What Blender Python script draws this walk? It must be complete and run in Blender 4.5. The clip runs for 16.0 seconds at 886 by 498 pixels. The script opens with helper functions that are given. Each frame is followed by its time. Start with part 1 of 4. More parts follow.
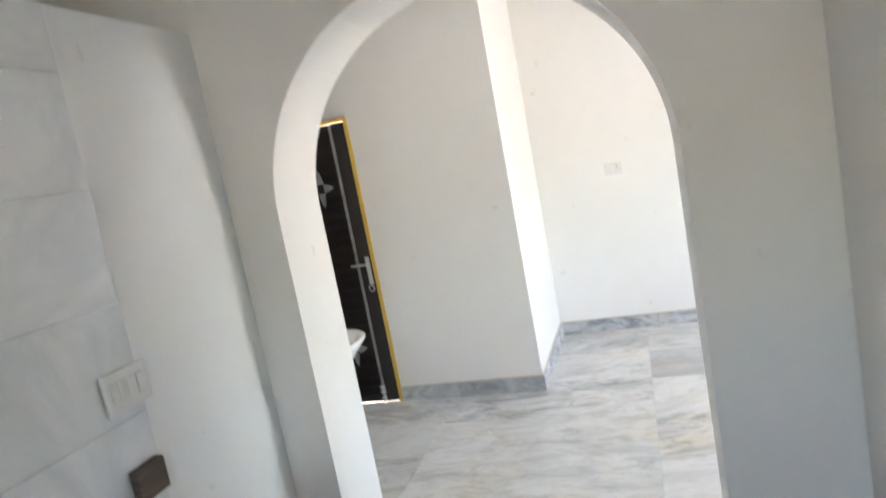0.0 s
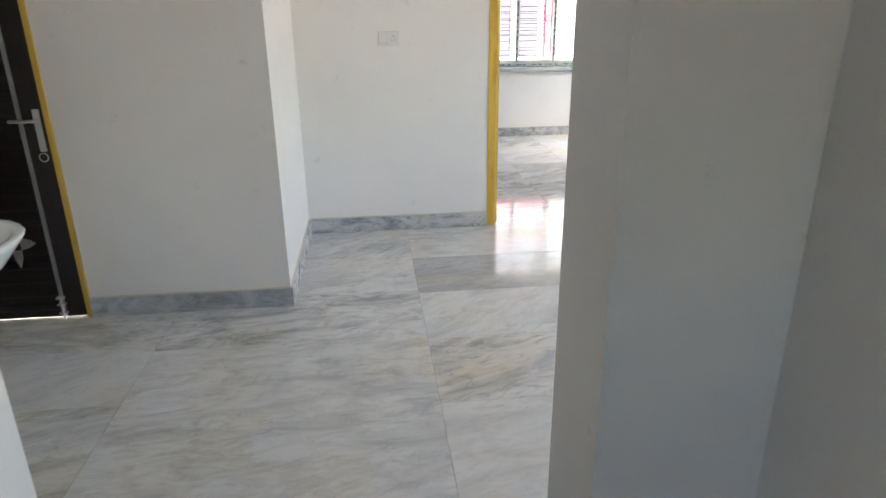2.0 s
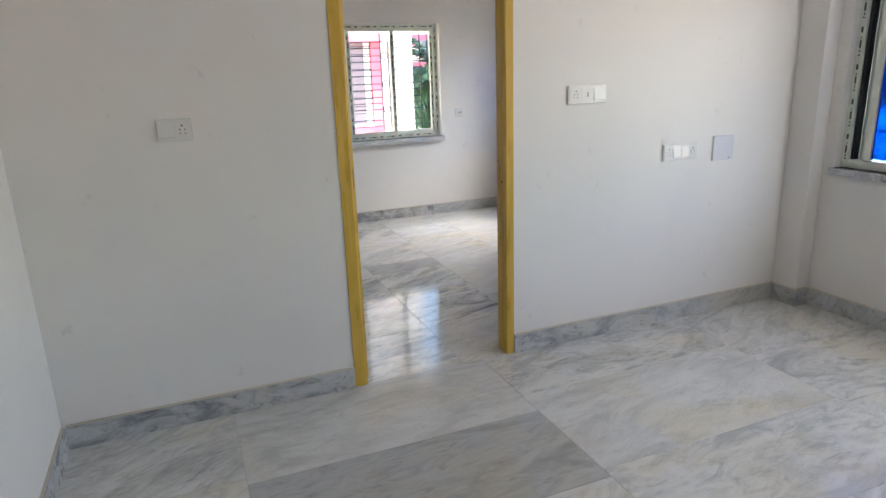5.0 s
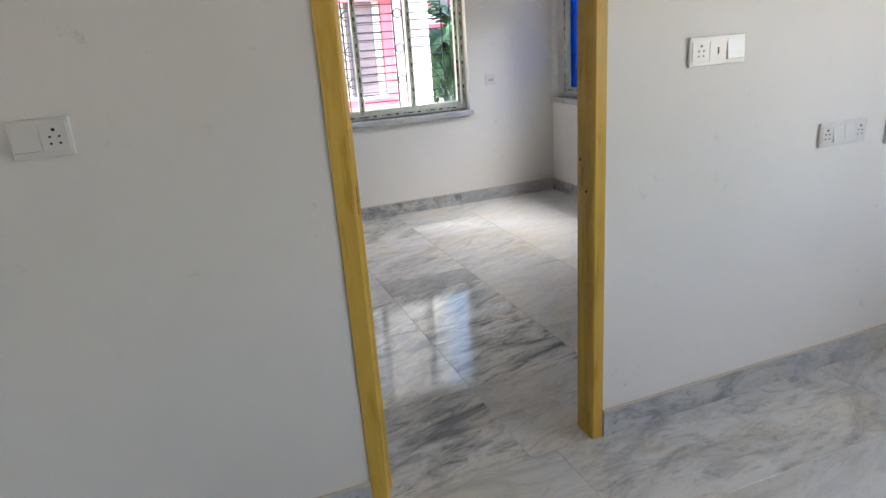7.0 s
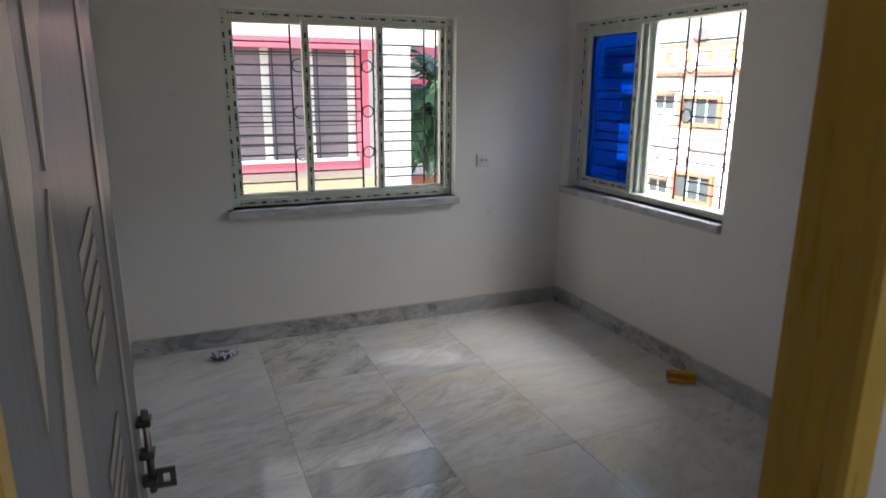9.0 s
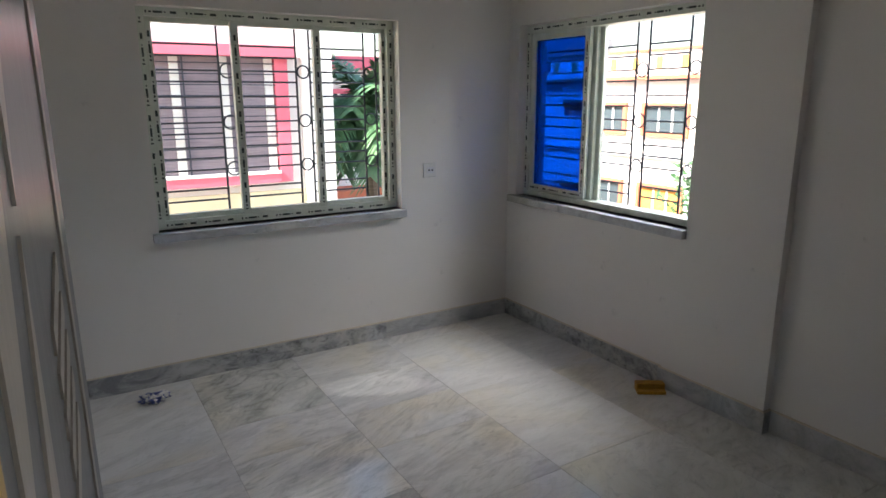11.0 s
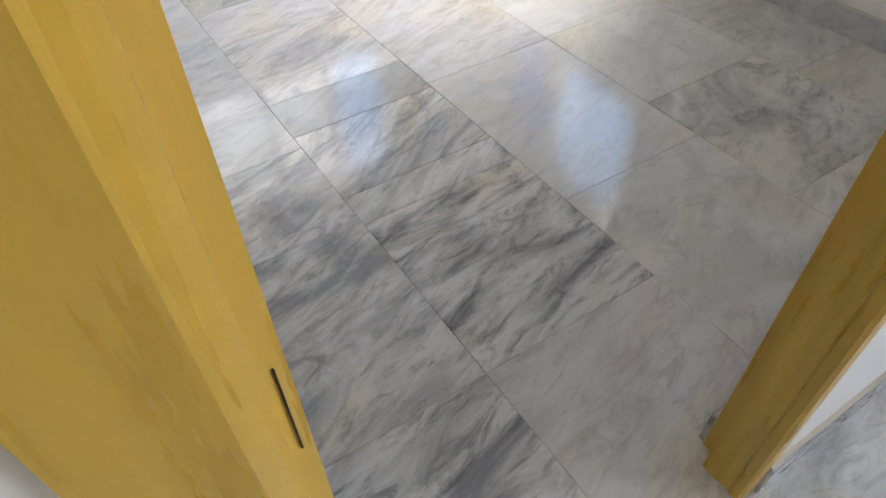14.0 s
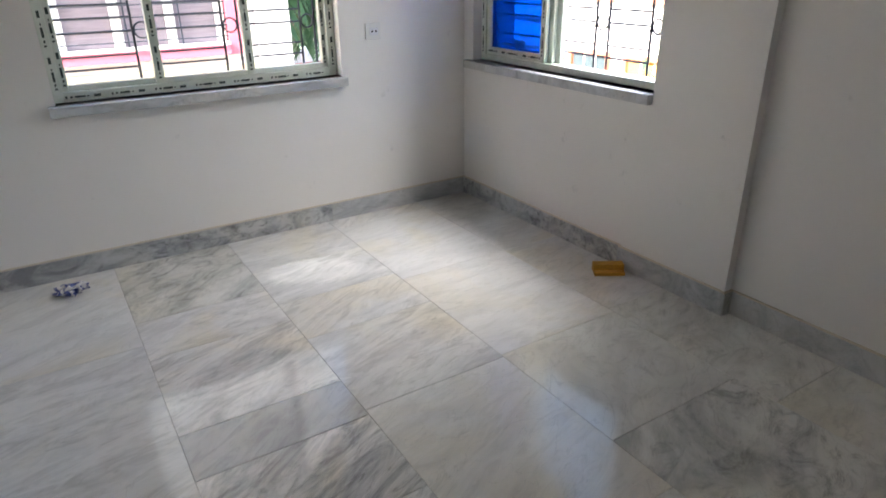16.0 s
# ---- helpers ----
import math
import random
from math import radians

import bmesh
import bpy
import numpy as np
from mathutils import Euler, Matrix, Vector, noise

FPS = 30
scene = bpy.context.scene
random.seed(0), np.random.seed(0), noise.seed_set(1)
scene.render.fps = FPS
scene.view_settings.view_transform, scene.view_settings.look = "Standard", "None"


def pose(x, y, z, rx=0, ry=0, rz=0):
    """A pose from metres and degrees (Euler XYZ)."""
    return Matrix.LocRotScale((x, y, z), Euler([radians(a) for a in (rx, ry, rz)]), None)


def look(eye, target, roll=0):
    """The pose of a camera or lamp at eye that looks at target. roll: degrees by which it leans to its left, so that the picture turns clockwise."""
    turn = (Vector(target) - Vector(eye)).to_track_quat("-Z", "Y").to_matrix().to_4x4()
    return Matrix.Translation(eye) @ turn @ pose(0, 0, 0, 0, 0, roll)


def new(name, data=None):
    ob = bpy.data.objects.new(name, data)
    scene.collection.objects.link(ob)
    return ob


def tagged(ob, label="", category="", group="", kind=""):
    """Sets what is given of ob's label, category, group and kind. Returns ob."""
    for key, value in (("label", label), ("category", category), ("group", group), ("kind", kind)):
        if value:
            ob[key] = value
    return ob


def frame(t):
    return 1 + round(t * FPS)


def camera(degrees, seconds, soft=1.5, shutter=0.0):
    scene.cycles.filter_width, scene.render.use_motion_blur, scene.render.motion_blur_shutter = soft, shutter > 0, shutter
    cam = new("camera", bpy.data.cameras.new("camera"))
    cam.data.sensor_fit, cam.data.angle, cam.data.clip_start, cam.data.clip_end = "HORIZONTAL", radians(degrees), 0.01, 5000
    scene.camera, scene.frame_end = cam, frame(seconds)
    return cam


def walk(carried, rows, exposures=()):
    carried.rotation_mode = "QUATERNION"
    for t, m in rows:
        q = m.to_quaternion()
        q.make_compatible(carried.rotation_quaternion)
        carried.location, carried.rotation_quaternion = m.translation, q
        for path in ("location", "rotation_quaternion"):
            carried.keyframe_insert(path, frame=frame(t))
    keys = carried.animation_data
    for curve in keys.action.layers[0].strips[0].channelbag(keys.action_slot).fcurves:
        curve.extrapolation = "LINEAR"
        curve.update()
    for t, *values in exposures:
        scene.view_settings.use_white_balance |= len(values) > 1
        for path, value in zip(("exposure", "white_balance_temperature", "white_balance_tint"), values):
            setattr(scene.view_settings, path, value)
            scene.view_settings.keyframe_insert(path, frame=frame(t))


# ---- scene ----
cam = camera(69.2, 16.0, shutter=0.2)
PATH = [
    (0, (-0.147, 0.065, 1.634), (-0.741, 1.956, 1.368), -10.8),
    (0.5, (-0.133, 0.241, 1.501), (-0.497, 2.106, 0.877), -7.4),
    (1, (-0.263, 0.385, 1.5), (-0.368, 2.271, 0.841), -1.2),
    (1.5, (-0.396, 0.573, 1.512), (-0.341, 2.442, 0.802), -1.2),
    (2, (-0.449, 0.935, 1.493), (-0.242, 2.799, 0.798), -0.6),
    (2.5, (-0.532, 1.329, 1.555), (-0.192, 3.193, 0.913), -0.7),
    (3, (-0.592, 1.653, 1.575), (-0.038, 3.49, 1.011), -3.2),
    (3.5, (-0.517, 1.968, 1.569), (0.137, 3.796, 1.09), -3.0),
    (4, (-0.444, 2.174, 1.577), (0.21, 4.034, 1.242), -2.8),
    (4.2, (-0.419, 2.247, 1.571), (0.321, 4.059, 1.161), -2.5),
    (6.3, (-0.097, 3.121, 1.489), (0.571, 4.913, 0.904), -1.5),
    (6.5, (-0.074, 3.276, 1.485), (0.576, 5.075, 0.9), -1.1),
    (7, (0.039, 3.633, 1.497), (0.693, 5.412, 0.859), -4.1),
    (7.5, (0.235, 3.984, 1.495), (0.809, 5.788, 0.848), -4.8),
    (8, (0.332, 4.33, 1.485), (0.916, 6.141, 0.868), -3.1),
    (8.5, (0.42, 4.695, 1.504), (1.111, 6.46, 0.865), -2.9),
    (9, (0.589, 4.997, 1.557), (1.343, 6.783, 1.065), 0.3),
    (9.2, (0.588, 5.088, 1.565), (1.346, 6.888, 1.138), 1.9),
    (11.3, (0.469, 5.33, 1.514), (1.521, 6.956, 1.012), -1.4),
    (11.5, (0.464, 5.333, 1.496), (1.533, 6.911, 0.891), -1.2),
    (12, (0.457, 5.32, 1.462), (1.47, 6.864, 0.693), -1.2),
    (12.5, (0.455, 5.315, 1.437), (1.452, 6.811, 0.561), -1.2),
    (13, (0.45, 5.303, 1.421), (1.362, 6.762, 0.401), -3.2),
    (13.5, (0.438, 5.275, 1.379), (1.278, 6.606, 0.145), -2.6),
    (14, (0.432, 5.261, 1.368), (1.159, 6.433, -0.081), -1.7),
    (14.5, (0.448, 5.27, 1.361), (1.347, 6.634, 0.207), -0.5),
    (15, (0.535, 5.294, 1.366), (1.432, 6.738, 0.313), -0.6),
    (15.5, (0.707, 5.38, 1.39), (1.596, 6.885, 0.419), 1.2),
    (16, (0.829, 5.46, 1.412), (1.797, 7.012, 0.603), -0.8),
]
BASE = 2.65
EXPOSURE = [(t, BASE + e) for t, e in ((0, 2.35), (0.5, 2.15), (1.0, 2.0), (1.5, 1.75), (2.0, 1.45), (2.5, 1.2), (3.0, 0.95), (4.0, 0.8), (6.3, 0.7), (7.0, 0.65), (8.0, 0.35), (8.5, -0.1), (9.0, -0.55), (9.3, -0.6), (11.3, -0.5), (11.6, -0.45), (12.0, -0.1), (12.5, 0.25), (13.0, 0.6), (13.5, 0.9), (14.0, 1.2), (14.5, 1.05), (15.0, 0.8), (16.0, 0.4))]
walk(cam, [(t, look(eye, target, roll)) for t, eye, target, roll in PATH], EXPOSURE)

# ---------------------------------------------------------------- light
world = bpy.data.worlds.new("sky")
scene.world = world
world.use_nodes = True
wn = world.node_tree.nodes
sky = wn.new("ShaderNodeTexSky")
sky.sky_type = "NISHITA"
sky.sun_disc = False
sky.sun_elevation = radians(45)
sky.sun_rotation = radians(260)
sky.air_density, sky.dust_density, sky.ozone_density = 1.2, 3.0, 1.0
world.node_tree.links.new(sky.outputs[0], wn["Background"].inputs[0])
wn["Background"].inputs[1].default_value = 0.15
sun = new("sun", bpy.data.lights.new("sun", "SUN"))
sun.data.energy, sun.data.angle, sun.data.color = 5.0, radians(0.6), (1.0, 0.95, 0.87)
sun.matrix_world = look((0, 0, 0), (0.985 * 0.707, 0.17 * 0.707, -0.707))


def window_light(name, place, target, width, height, power, colour):
    """An added area lamp that stands in for daylight at an opening of the rooms."""
    la = bpy.data.lights.new(name, "AREA")
    la.shape, la.size, la.size_y, la.energy, la.color = "RECTANGLE", width, height, power, colour
    ob = new(name, la)
    ob.matrix_world = look(place, target)
    return ob


DAY = (1.0, 0.975, 0.945)
# added fill lamp in front of the unseen south opening
window_light("kitchen_window_daylight", (-0.03, -1.55, 1.6), (-0.5, 0, 1.4), 0.6, 0.65, 0.05, DAY)
window_light("hall_window_daylight", (3.45, 3.55, 1.5), (0, 3.55, 1.2), 1.5, 1.05, 2.1, (1.0, 0.955, 0.93))
# added lamp outside above the window head; brightens the bedroom in the sky's stead
window_light("east_window_skylight", (3.85, 7.55, 2.72), (2.0, 7.75, 1.1), 1.1, 1.3, 38, DAY)
# added unseen spot for the floor's sun patch: a narrow beam through the east grille
patch_spot = new("floor_patch_spot", bpy.data.lights.new("floor_patch_spot", "SPOT"))
patch_spot.data.energy, patch_spot.data.spot_size, patch_spot.data.spot_blend, patch_spot.data.shadow_soft_size = 330, radians(1.9), 0.35, 0.008
patch_spot.data.color = (1.0, 0.97, 0.92)
patch_spot.matrix_world = look((9.3, 5.6, 6.75), (1.84, 8.30, 0))

# ---------------------------------------------------------------- materials


def material(name, colour, rough=0.5, metal=0.0, spec=0.5):
    m = bpy.data.materials.new(name)
    m.use_nodes = True
    b = m.node_tree.nodes["Principled BSDF"]
    b.inputs["Base Color"].default_value = (*colour, 1)
    b.inputs["Roughness"].default_value = rough
    b.inputs["Metallic"].default_value = metal
    b.inputs["Specular IOR Level"].default_value = spec
    return m


class Nodes:
    def __init__(self, m):
        self.t, self.b = m.node_tree, m.node_tree.nodes["Principled BSDF"]

    def add(self, kind, **kw):
        n = self.t.nodes.new(kind)
        for k, v in kw.items():
            if k in n.inputs:
                n.inputs[k].default_value = v
        return n

    def link(self, a, b):
        self.t.links.new(a, b)

    def coords(self, scale=(1, 1, 1), turn=0.0, per_object=0.0):
        tc = self.add("ShaderNodeNewGeometry")
        mp = self.add("ShaderNodeMapping")
        mp.inputs["Scale"].default_value = scale
        mp.inputs["Rotation"].default_value = (0, 0, turn)
        src = tc.outputs["Position"]
        if per_object:
            info = self.add("ShaderNodeObjectInfo")
            mul = self.add("ShaderNodeVectorMath")
            mul.operation = "SCALE"
            mul.inputs[0].default_value = (per_object, per_object * 0.7, per_object * 1.3)
            self.link(info.outputs["Random"], mul.inputs["Scale"])
            add = self.add("ShaderNodeVectorMath")
            self.link(src, add.inputs[0])
            self.link(mul.outputs[0], add.inputs[1])
            src = add.outputs[0]
        self.link(src, mp.inputs["Vector"])
        return mp.outputs["Vector"]

    def noise(self, vec, scale, detail=6.0, rough=0.6, distortion=0.0):
        n = self.add("ShaderNodeTexNoise", Scale=scale, Detail=detail, Roughness=rough, Distortion=distortion)
        self.link(vec, n.inputs["Vector"])
        return n.outputs["Fac"]

    def ramp(self, fac, *stops):
        r = self.add("ShaderNodeValToRGB")
        e = r.color_ramp.elements
        while len(e) < len(stops):
            e.new(0.5)
        for el, (p, c) in zip(e, stops):
            el.position = p
            el.color = (*c, 1) if isinstance(c, tuple) else (c, c, c, 1)
        self.link(fac, r.inputs["Fac"])
        return r.outputs["Color"]

    def mix(self, fac, a, b, blend="MIX"):
        n = self.add("ShaderNodeMix")
        n.data_type, n.blend_type = "RGBA", blend
        for src, i in ((fac, 0), (a, 6), (b, 7)):
            if hasattr(src, "is_output"):
                self.link(src, n.inputs[i])
            elif i == 0:
                n.inputs[0].default_value = src
            else:
                n.inputs[i].default_value = (*src, 1)
        return n.outputs[2]

    def bump(self, height, strength, distance=0.002):
        n = self.add("ShaderNodeBump", Strength=strength, Distance=distance)
        self.link(height, n.inputs["Height"])
        self.link(n.outputs[0], self.b.inputs["Normal"])

    def colour(self, c):
        self.link(c, self.b.inputs["Base Color"])

    def rough(self, c):
        self.link(c, self.b.inputs["Roughness"])


def wall_paint(name, tone, rough=0.55):
    """Rolled emulsion with faint patches, scuffs and an orange-peel relief."""
    m = material(name, tone, rough)
    n = Nodes(m)
    p = n.coords()
    big = n.ramp(n.noise(p, 1.3, 4), (0.3, tuple(c * 0.95 for c in tone)), (0.7, tone))
    spots = n.ramp(n.noise(p, 9.0, 8, 0.7), (0.27, 0.82), (0.36, 1.0))
    n.colour(n.mix(1.0, big, spots, "MULTIPLY"))
    n.bump(n.noise(p, 160, 3), 0.12, 0.001)
    return m


def marble(name, light, dark, turn, rough=0.12, per_object=37.0, vein=1.0, squash_by=3.2, stain=0.72):
    """Streaked grey-white marble; each slab takes another cut of it."""
    m = material(name, light, rough)
    n = Nodes(m)
    q = n.coords((1, 1, 1), 0.0, per_object)
    info = n.add("ShaderNodeObjectInfo")
    spin = n.add("ShaderNodeMath")
    spin.operation = "MULTIPLY_ADD"
    n.link(info.outputs["Random"], spin.inputs[0])
    spin.inputs[1].default_value, spin.inputs[2].default_value = 0.6, turn - 0.3
    rot = n.add("ShaderNodeVectorRotate")
    rot.rotation_type = "Z_AXIS"
    n.link(q, rot.inputs["Vector"])
    n.link(spin.outputs[0], rot.inputs["Angle"])
    squash = n.add("ShaderNodeMapping")
    squash.inputs["Scale"].default_value = (1.0, squash_by, squash_by)
    n.link(rot.outputs[0], squash.inputs["Vector"])
    p = squash.outputs[0]
    swirl = n.noise(p, 1.9, 9, 0.64, 1.3)
    fine = n.noise(p, 5.0, 9, 0.7, 1.6)
    cloud = n.noise(q, 1.7, 5, 0.55, 0.6)
    base = n.ramp(swirl, (0.35, dark), (0.46, tuple(0.55 * a + 0.45 * b for a, b in zip(light, dark))), (0.56, light), (0.8, tuple(min(1, c * 1.08) for c in light)))
    streak = n.ramp(fine, (0.36, 0.42), (0.45, 0.80), (0.53, 1.0))
    cut = n.add("ShaderNodeMath")
    cut.operation = "FRACT"
    far = n.add("ShaderNodeMath")
    far.operation = "MULTIPLY"
    far.inputs[1].default_value = 7.31
    n.link(info.outputs["Random"], far.inputs[0])
    n.link(far.outputs[0], cut.inputs[0])
    amount = n.ramp(cut.outputs[0], (0.0, 0.35 * vein), (0.5, 0.65 * vein), (1.0, 1.0 * vein))
    col = n.mix(amount, light, n.mix(1.0, base, streak, "MULTIPLY"))
    warm = n.ramp(cloud, (0.50, (1, 1, 1)), (stain, (1.0, 0.94, 0.80)))
    col = n.mix(1.0, col, warm, "MULTIPLY")
    hair = n.ramp(n.noise(p, 2.4, 3, 0.5, 2.5), (0.488, 1.0), (0.499, 0.62), (0.510, 1.0))
    col = n.mix(0.35, col, hair, "MULTIPLY")
    n.colour(col)
    n.rough(n.mix(0.5, n.ramp(n.noise(q, 3.5, 6, 0.65), (0.3, rough * 0.7), (0.7, rough * 1.7)), n.ramp(fine, (0.4, rough * 2.6), (0.55, rough * 0.6))))
    n.bump(n.noise(q, 7, 3), 0.04, 0.002)
    return m


def grained(name, a, b, rough, scale=(1, 1, 14), turn=0.0, bump=0.15):
    m = material(name, a, rough)
    n = Nodes(m)
    p = n.coords(scale, turn)
    g = n.noise(p, 4, 8, 0.6, 0.8)
    n.colour(n.ramp(g, (0.35, b), (0.65, a)))
    n.bump(g, bump, 0.002)
    return m


PAINT = wall_paint("cream_wall_paint", (0.80, 0.775, 0.745))
PAINT_COOL = wall_paint("white_wall_paint", (0.80, 0.80, 0.79))
CEILING = wall_paint("ceiling_paint", (0.82, 0.82, 0.80), 0.8)
FLOOR_A = marble("floor_marble", (0.73, 0.715, 0.69), (0.21, 0.215, 0.23), radians(-24), 0.085)
FLOOR_P = marble("plain_floor_marble", (0.70, 0.69, 0.675), (0.28, 0.285, 0.30), radians(-20), 0.09, vein=0.45)
FLOOR_M = marble("mottled_floor_marble", (0.69, 0.68, 0.645), (0.32, 0.325, 0.31), radians(-30), 0.09, vein=0.8, squash_by=1.7, stain=0.8)
FLOOR_G = marble("grey_floor_marble", (0.47, 0.465, 0.46), (0.17, 0.17, 0.18), radians(-20), 0.12, vein=0.8)
FLOOR_H = marble("hall_marble", (0.66, 0.65, 0.625), (0.24, 0.24, 0.245), radians(-14), 0.14, vein=0.7, squash_by=2.6)
SKIRT = marble("skirting_marble", (0.55, 0.56, 0.57), (0.22, 0.23, 0.25), radians(20), 0.22)
SILL = marble("sill_marble", (0.60, 0.61, 0.63), (0.33, 0.34, 0.37), radians(5), 0.25)
GROUT = material("grout", (0.42, 0.40, 0.37), 0.8)
GRANITE = material("black_granite", (0.03, 0.032, 0.036), 0.22)
_n = Nodes(GRANITE)
_n.colour(_n.ramp(_n.noise(_n.coords(), 90, 6, 0.8), (0.42, (0.012, 0.013, 0.016)), (0.62, (0.06, 0.065, 0.07)), (0.75, (0.22, 0.23, 0.24))))


def enamel():
    """Yellow gloss enamel, brushed on, with drips, dull marks and a few chips."""
    m = material("yellow_enamel", (0.62, 0.36, 0.02), 0.3)
    n = Nodes(m)
    p = n.coords((9, 9, 0.7))
    q = n.coords()
    c = n.ramp(n.noise(p, 3, 5), (0.3, (0.53, 0.33, 0.045)), (0.7, (0.68, 0.44, 0.075)))
    d = n.ramp(n.noise(q, 21, 6, 0.75), (0.22, (0.45, 0.36, 0.24)), (0.27, (1, 1, 1)))
    n.colour(n.mix(1.0, c, d, "MULTIPLY"))
    n.rough(n.ramp(n.noise(p, 6, 4), (0.3, 0.24), (0.7, 0.42)))
    n.bump(n.noise(p, 9, 5), 0.25, 0.002)
    return m


YELLOW = enamel()
FRAME_W = material("pale_window_profile", (0.66, 0.70, 0.62), 0.35)
_n = Nodes(FRAME_W)
_n.colour(_n.ramp(_n.noise(_n.coords(), 14, 5), (0.35, (0.60, 0.65, 0.56)), (0.6, (0.70, 0.73, 0.66))))
PRINT = material("dark_green_print", (0.03, 0.05, 0.04), 0.5)
GRILLE = material("painted_grille_iron", (0.035, 0.04, 0.06), 0.4)
BLUE = bpy.data.materials.new("blue_glass")
BLUE.use_nodes = True
_b = BLUE.node_tree.nodes["Principled BSDF"]
_b.inputs["Base Color"].default_value = (0.008, 0.12, 0.40, 1)
_b.inputs["Roughness"].default_value = 0.03
_b.inputs["Transmission Weight"].default_value = 1.0
_b.inputs["IOR"].default_value = 1.2
WHITE_PLASTIC = material("white_switch_plastic", (0.74, 0.73, 0.71), 0.25)
PLATE = material("glossy_blank_plate", (0.70, 0.70, 0.74), 0.08)
BLACK = material("black_hole", (0.01, 0.01, 0.01), 0.6)
STEEL = material("brushed_steel", (0.55, 0.54, 0.52), 0.28, 1.0)
DARK_STEEL = material("dull_steel", (0.22, 0.21, 0.20), 0.4, 1.0)
CERAMIC = material("white_ceramic", (0.82, 0.82, 0.80), 0.08)
DOOR_DARK = grained("dark_laminate", (0.020, 0.013, 0.011), (0.007, 0.005, 0.005), 0.32, (1.2, 1, 16), 0, 0.3)
DOOR_EDGE = grained("dark_laminate_stile", (0.022, 0.013, 0.011), (0.012, 0.008, 0.007), 0.3, (14, 14, 1), 0, 0.1)
GREY_LAM = grained("grey_laminate", (0.17, 0.18, 0.20), (0.12, 0.13, 0.15), 0.32, (20, 20, 1), 0, 0.08)
PALE_LAM = grained("pale_laminate_inlay", (0.50, 0.46, 0.41), (0.42, 0.39, 0.35), 0.35, (16, 16, 1), 0, 0.05)
SILVER = grained("silver_inlay", (0.36, 0.36, 0.36), (0.22, 0.22, 0.22), 0.35, (9, 9, 2), 0, 0.05)
PVC = material("white_pvc_pipe", (0.75, 0.75, 0.72), 0.35)
CARDBOARD = grained("ochre_painted_wood", (0.62, 0.33, 0.03), (0.42, 0.21, 0.02), 0.6, (2, 30, 30), 0, 0.3)
TILE = material("pale_wall_tile", (0.62, 0.64, 0.65), 0.12)
_n = Nodes(TILE)
_n.colour(_n.ramp(_n.noise(_n.coords((1, 1, 1), 0, 9.0), 3, 7, 0.6, 1.0), (0.4, (0.64, 0.66, 0.68)), (0.6, (0.76, 0.77, 0.78))))


def render_coat(name, a, dirt=0.8):
    m = material(name, a, 0.85)
    n = Nodes(m)
    p = n.coords((1, 1, 0.35))
    c = n.ramp(n.noise(p, 0.9, 7, 0.65), (0.3, tuple(x * dirt for x in a)), (0.65, a))
    n.colour(c)
    n.bump(n.noise(n.coords(), 30, 4), 0.2, 0.005)
    return m


HOUSE_CREAM = render_coat("cream_house_render", (0.70, 0.64, 0.44))
HOUSE_WHITE = render_coat("white_house_render", (0.72, 0.72, 0.70))
HOUSE_PINK = render_coat("pink_band_paint", (0.66, 0.15, 0.21))
HOUSE_PEACH = render_coat("peach_house_render", (0.88, 0.84, 0.79), 0.94)
ORANGE = render_coat("red_brown_window_surround", (0.50, 0.15, 0.08))
SHUTTER = grained("grey_lilac_blind", (0.25, 0.21, 0.24), (0.18, 0.15, 0.18), 0.6, (1, 1, 20), 0, 0.2)
FAR_GLASS = material("dark_far_glass", (0.05, 0.07, 0.08), 0.06)
CURTAIN = grained("golden_blind", (0.70, 0.36, 0.08), (0.5, 0.22, 0.04), 0.7, (6, 6, 14), 0, 0.1)
LEAF = material("palm_leaf", (0.05, 0.12, 0.04), 0.45)
_n = Nodes(LEAF)
_n.colour(_n.ramp(_n.noise(_n.coords(), 3, 5), (0.3, (0.03, 0.09, 0.045)), (0.7, (0.10, 0.20, 0.08))))
BARK = grained("palm_bark", (0.16, 0.12, 0.09), (0.08, 0.06, 0.05), 0.9, (1, 1, 12), 0, 0.8)
GROUND = render_coat("dusty_ground", (0.30, 0.27, 0.22))
PAPER = material("crumpled_paper", (0.55, 0.55, 0.58), 0.7)
_n = Nodes(PAPER)
_n.colour(_n.ramp(_n.noise(_n.coords(), 38, 3), (0.46, (0.06, 0.08, 0.26)), (0.52, (0.62, 0.60, 0.60))))

# ---------------------------------------------------------------- builders


def box(bm, x0, x1, y0, y1, z0, z1, bevel=0.0):
    vs = [bm.verts.new((x, y, z)) for z in (z0, z1) for y in (y0, y1) for x in (x0, x1)]
    fs = [bm.faces.new([vs[i] for i in f]) for f in ((0, 2, 3, 1), (4, 5, 7, 6), (0, 1, 5, 4), (2, 6, 7, 3), (0, 4, 6, 2), (1, 3, 7, 5))]
    if bevel:
        es = {e for f in fs for e in f.edges}
        bmesh.ops.bevel(bm, geom=list(es), offset=bevel, segments=2, affect="EDGES", profile=0.6)
    return bm


def boxed(*dims, bevel=0.0):
    return box(bmesh.new(), *dims, bevel=bevel)


def rod(bm, a, b, r, sides=8):
    a, b = Vector(a), Vector(b)
    m = (b - a).to_track_quat("Z", "Y").to_matrix().to_4x4()
    bmesh.ops.create_cone(bm, cap_ends=True, segments=sides, radius1=r, radius2=r, depth=(b - a).length, matrix=Matrix.Translation((a + b) / 2) @ m)
    return bm


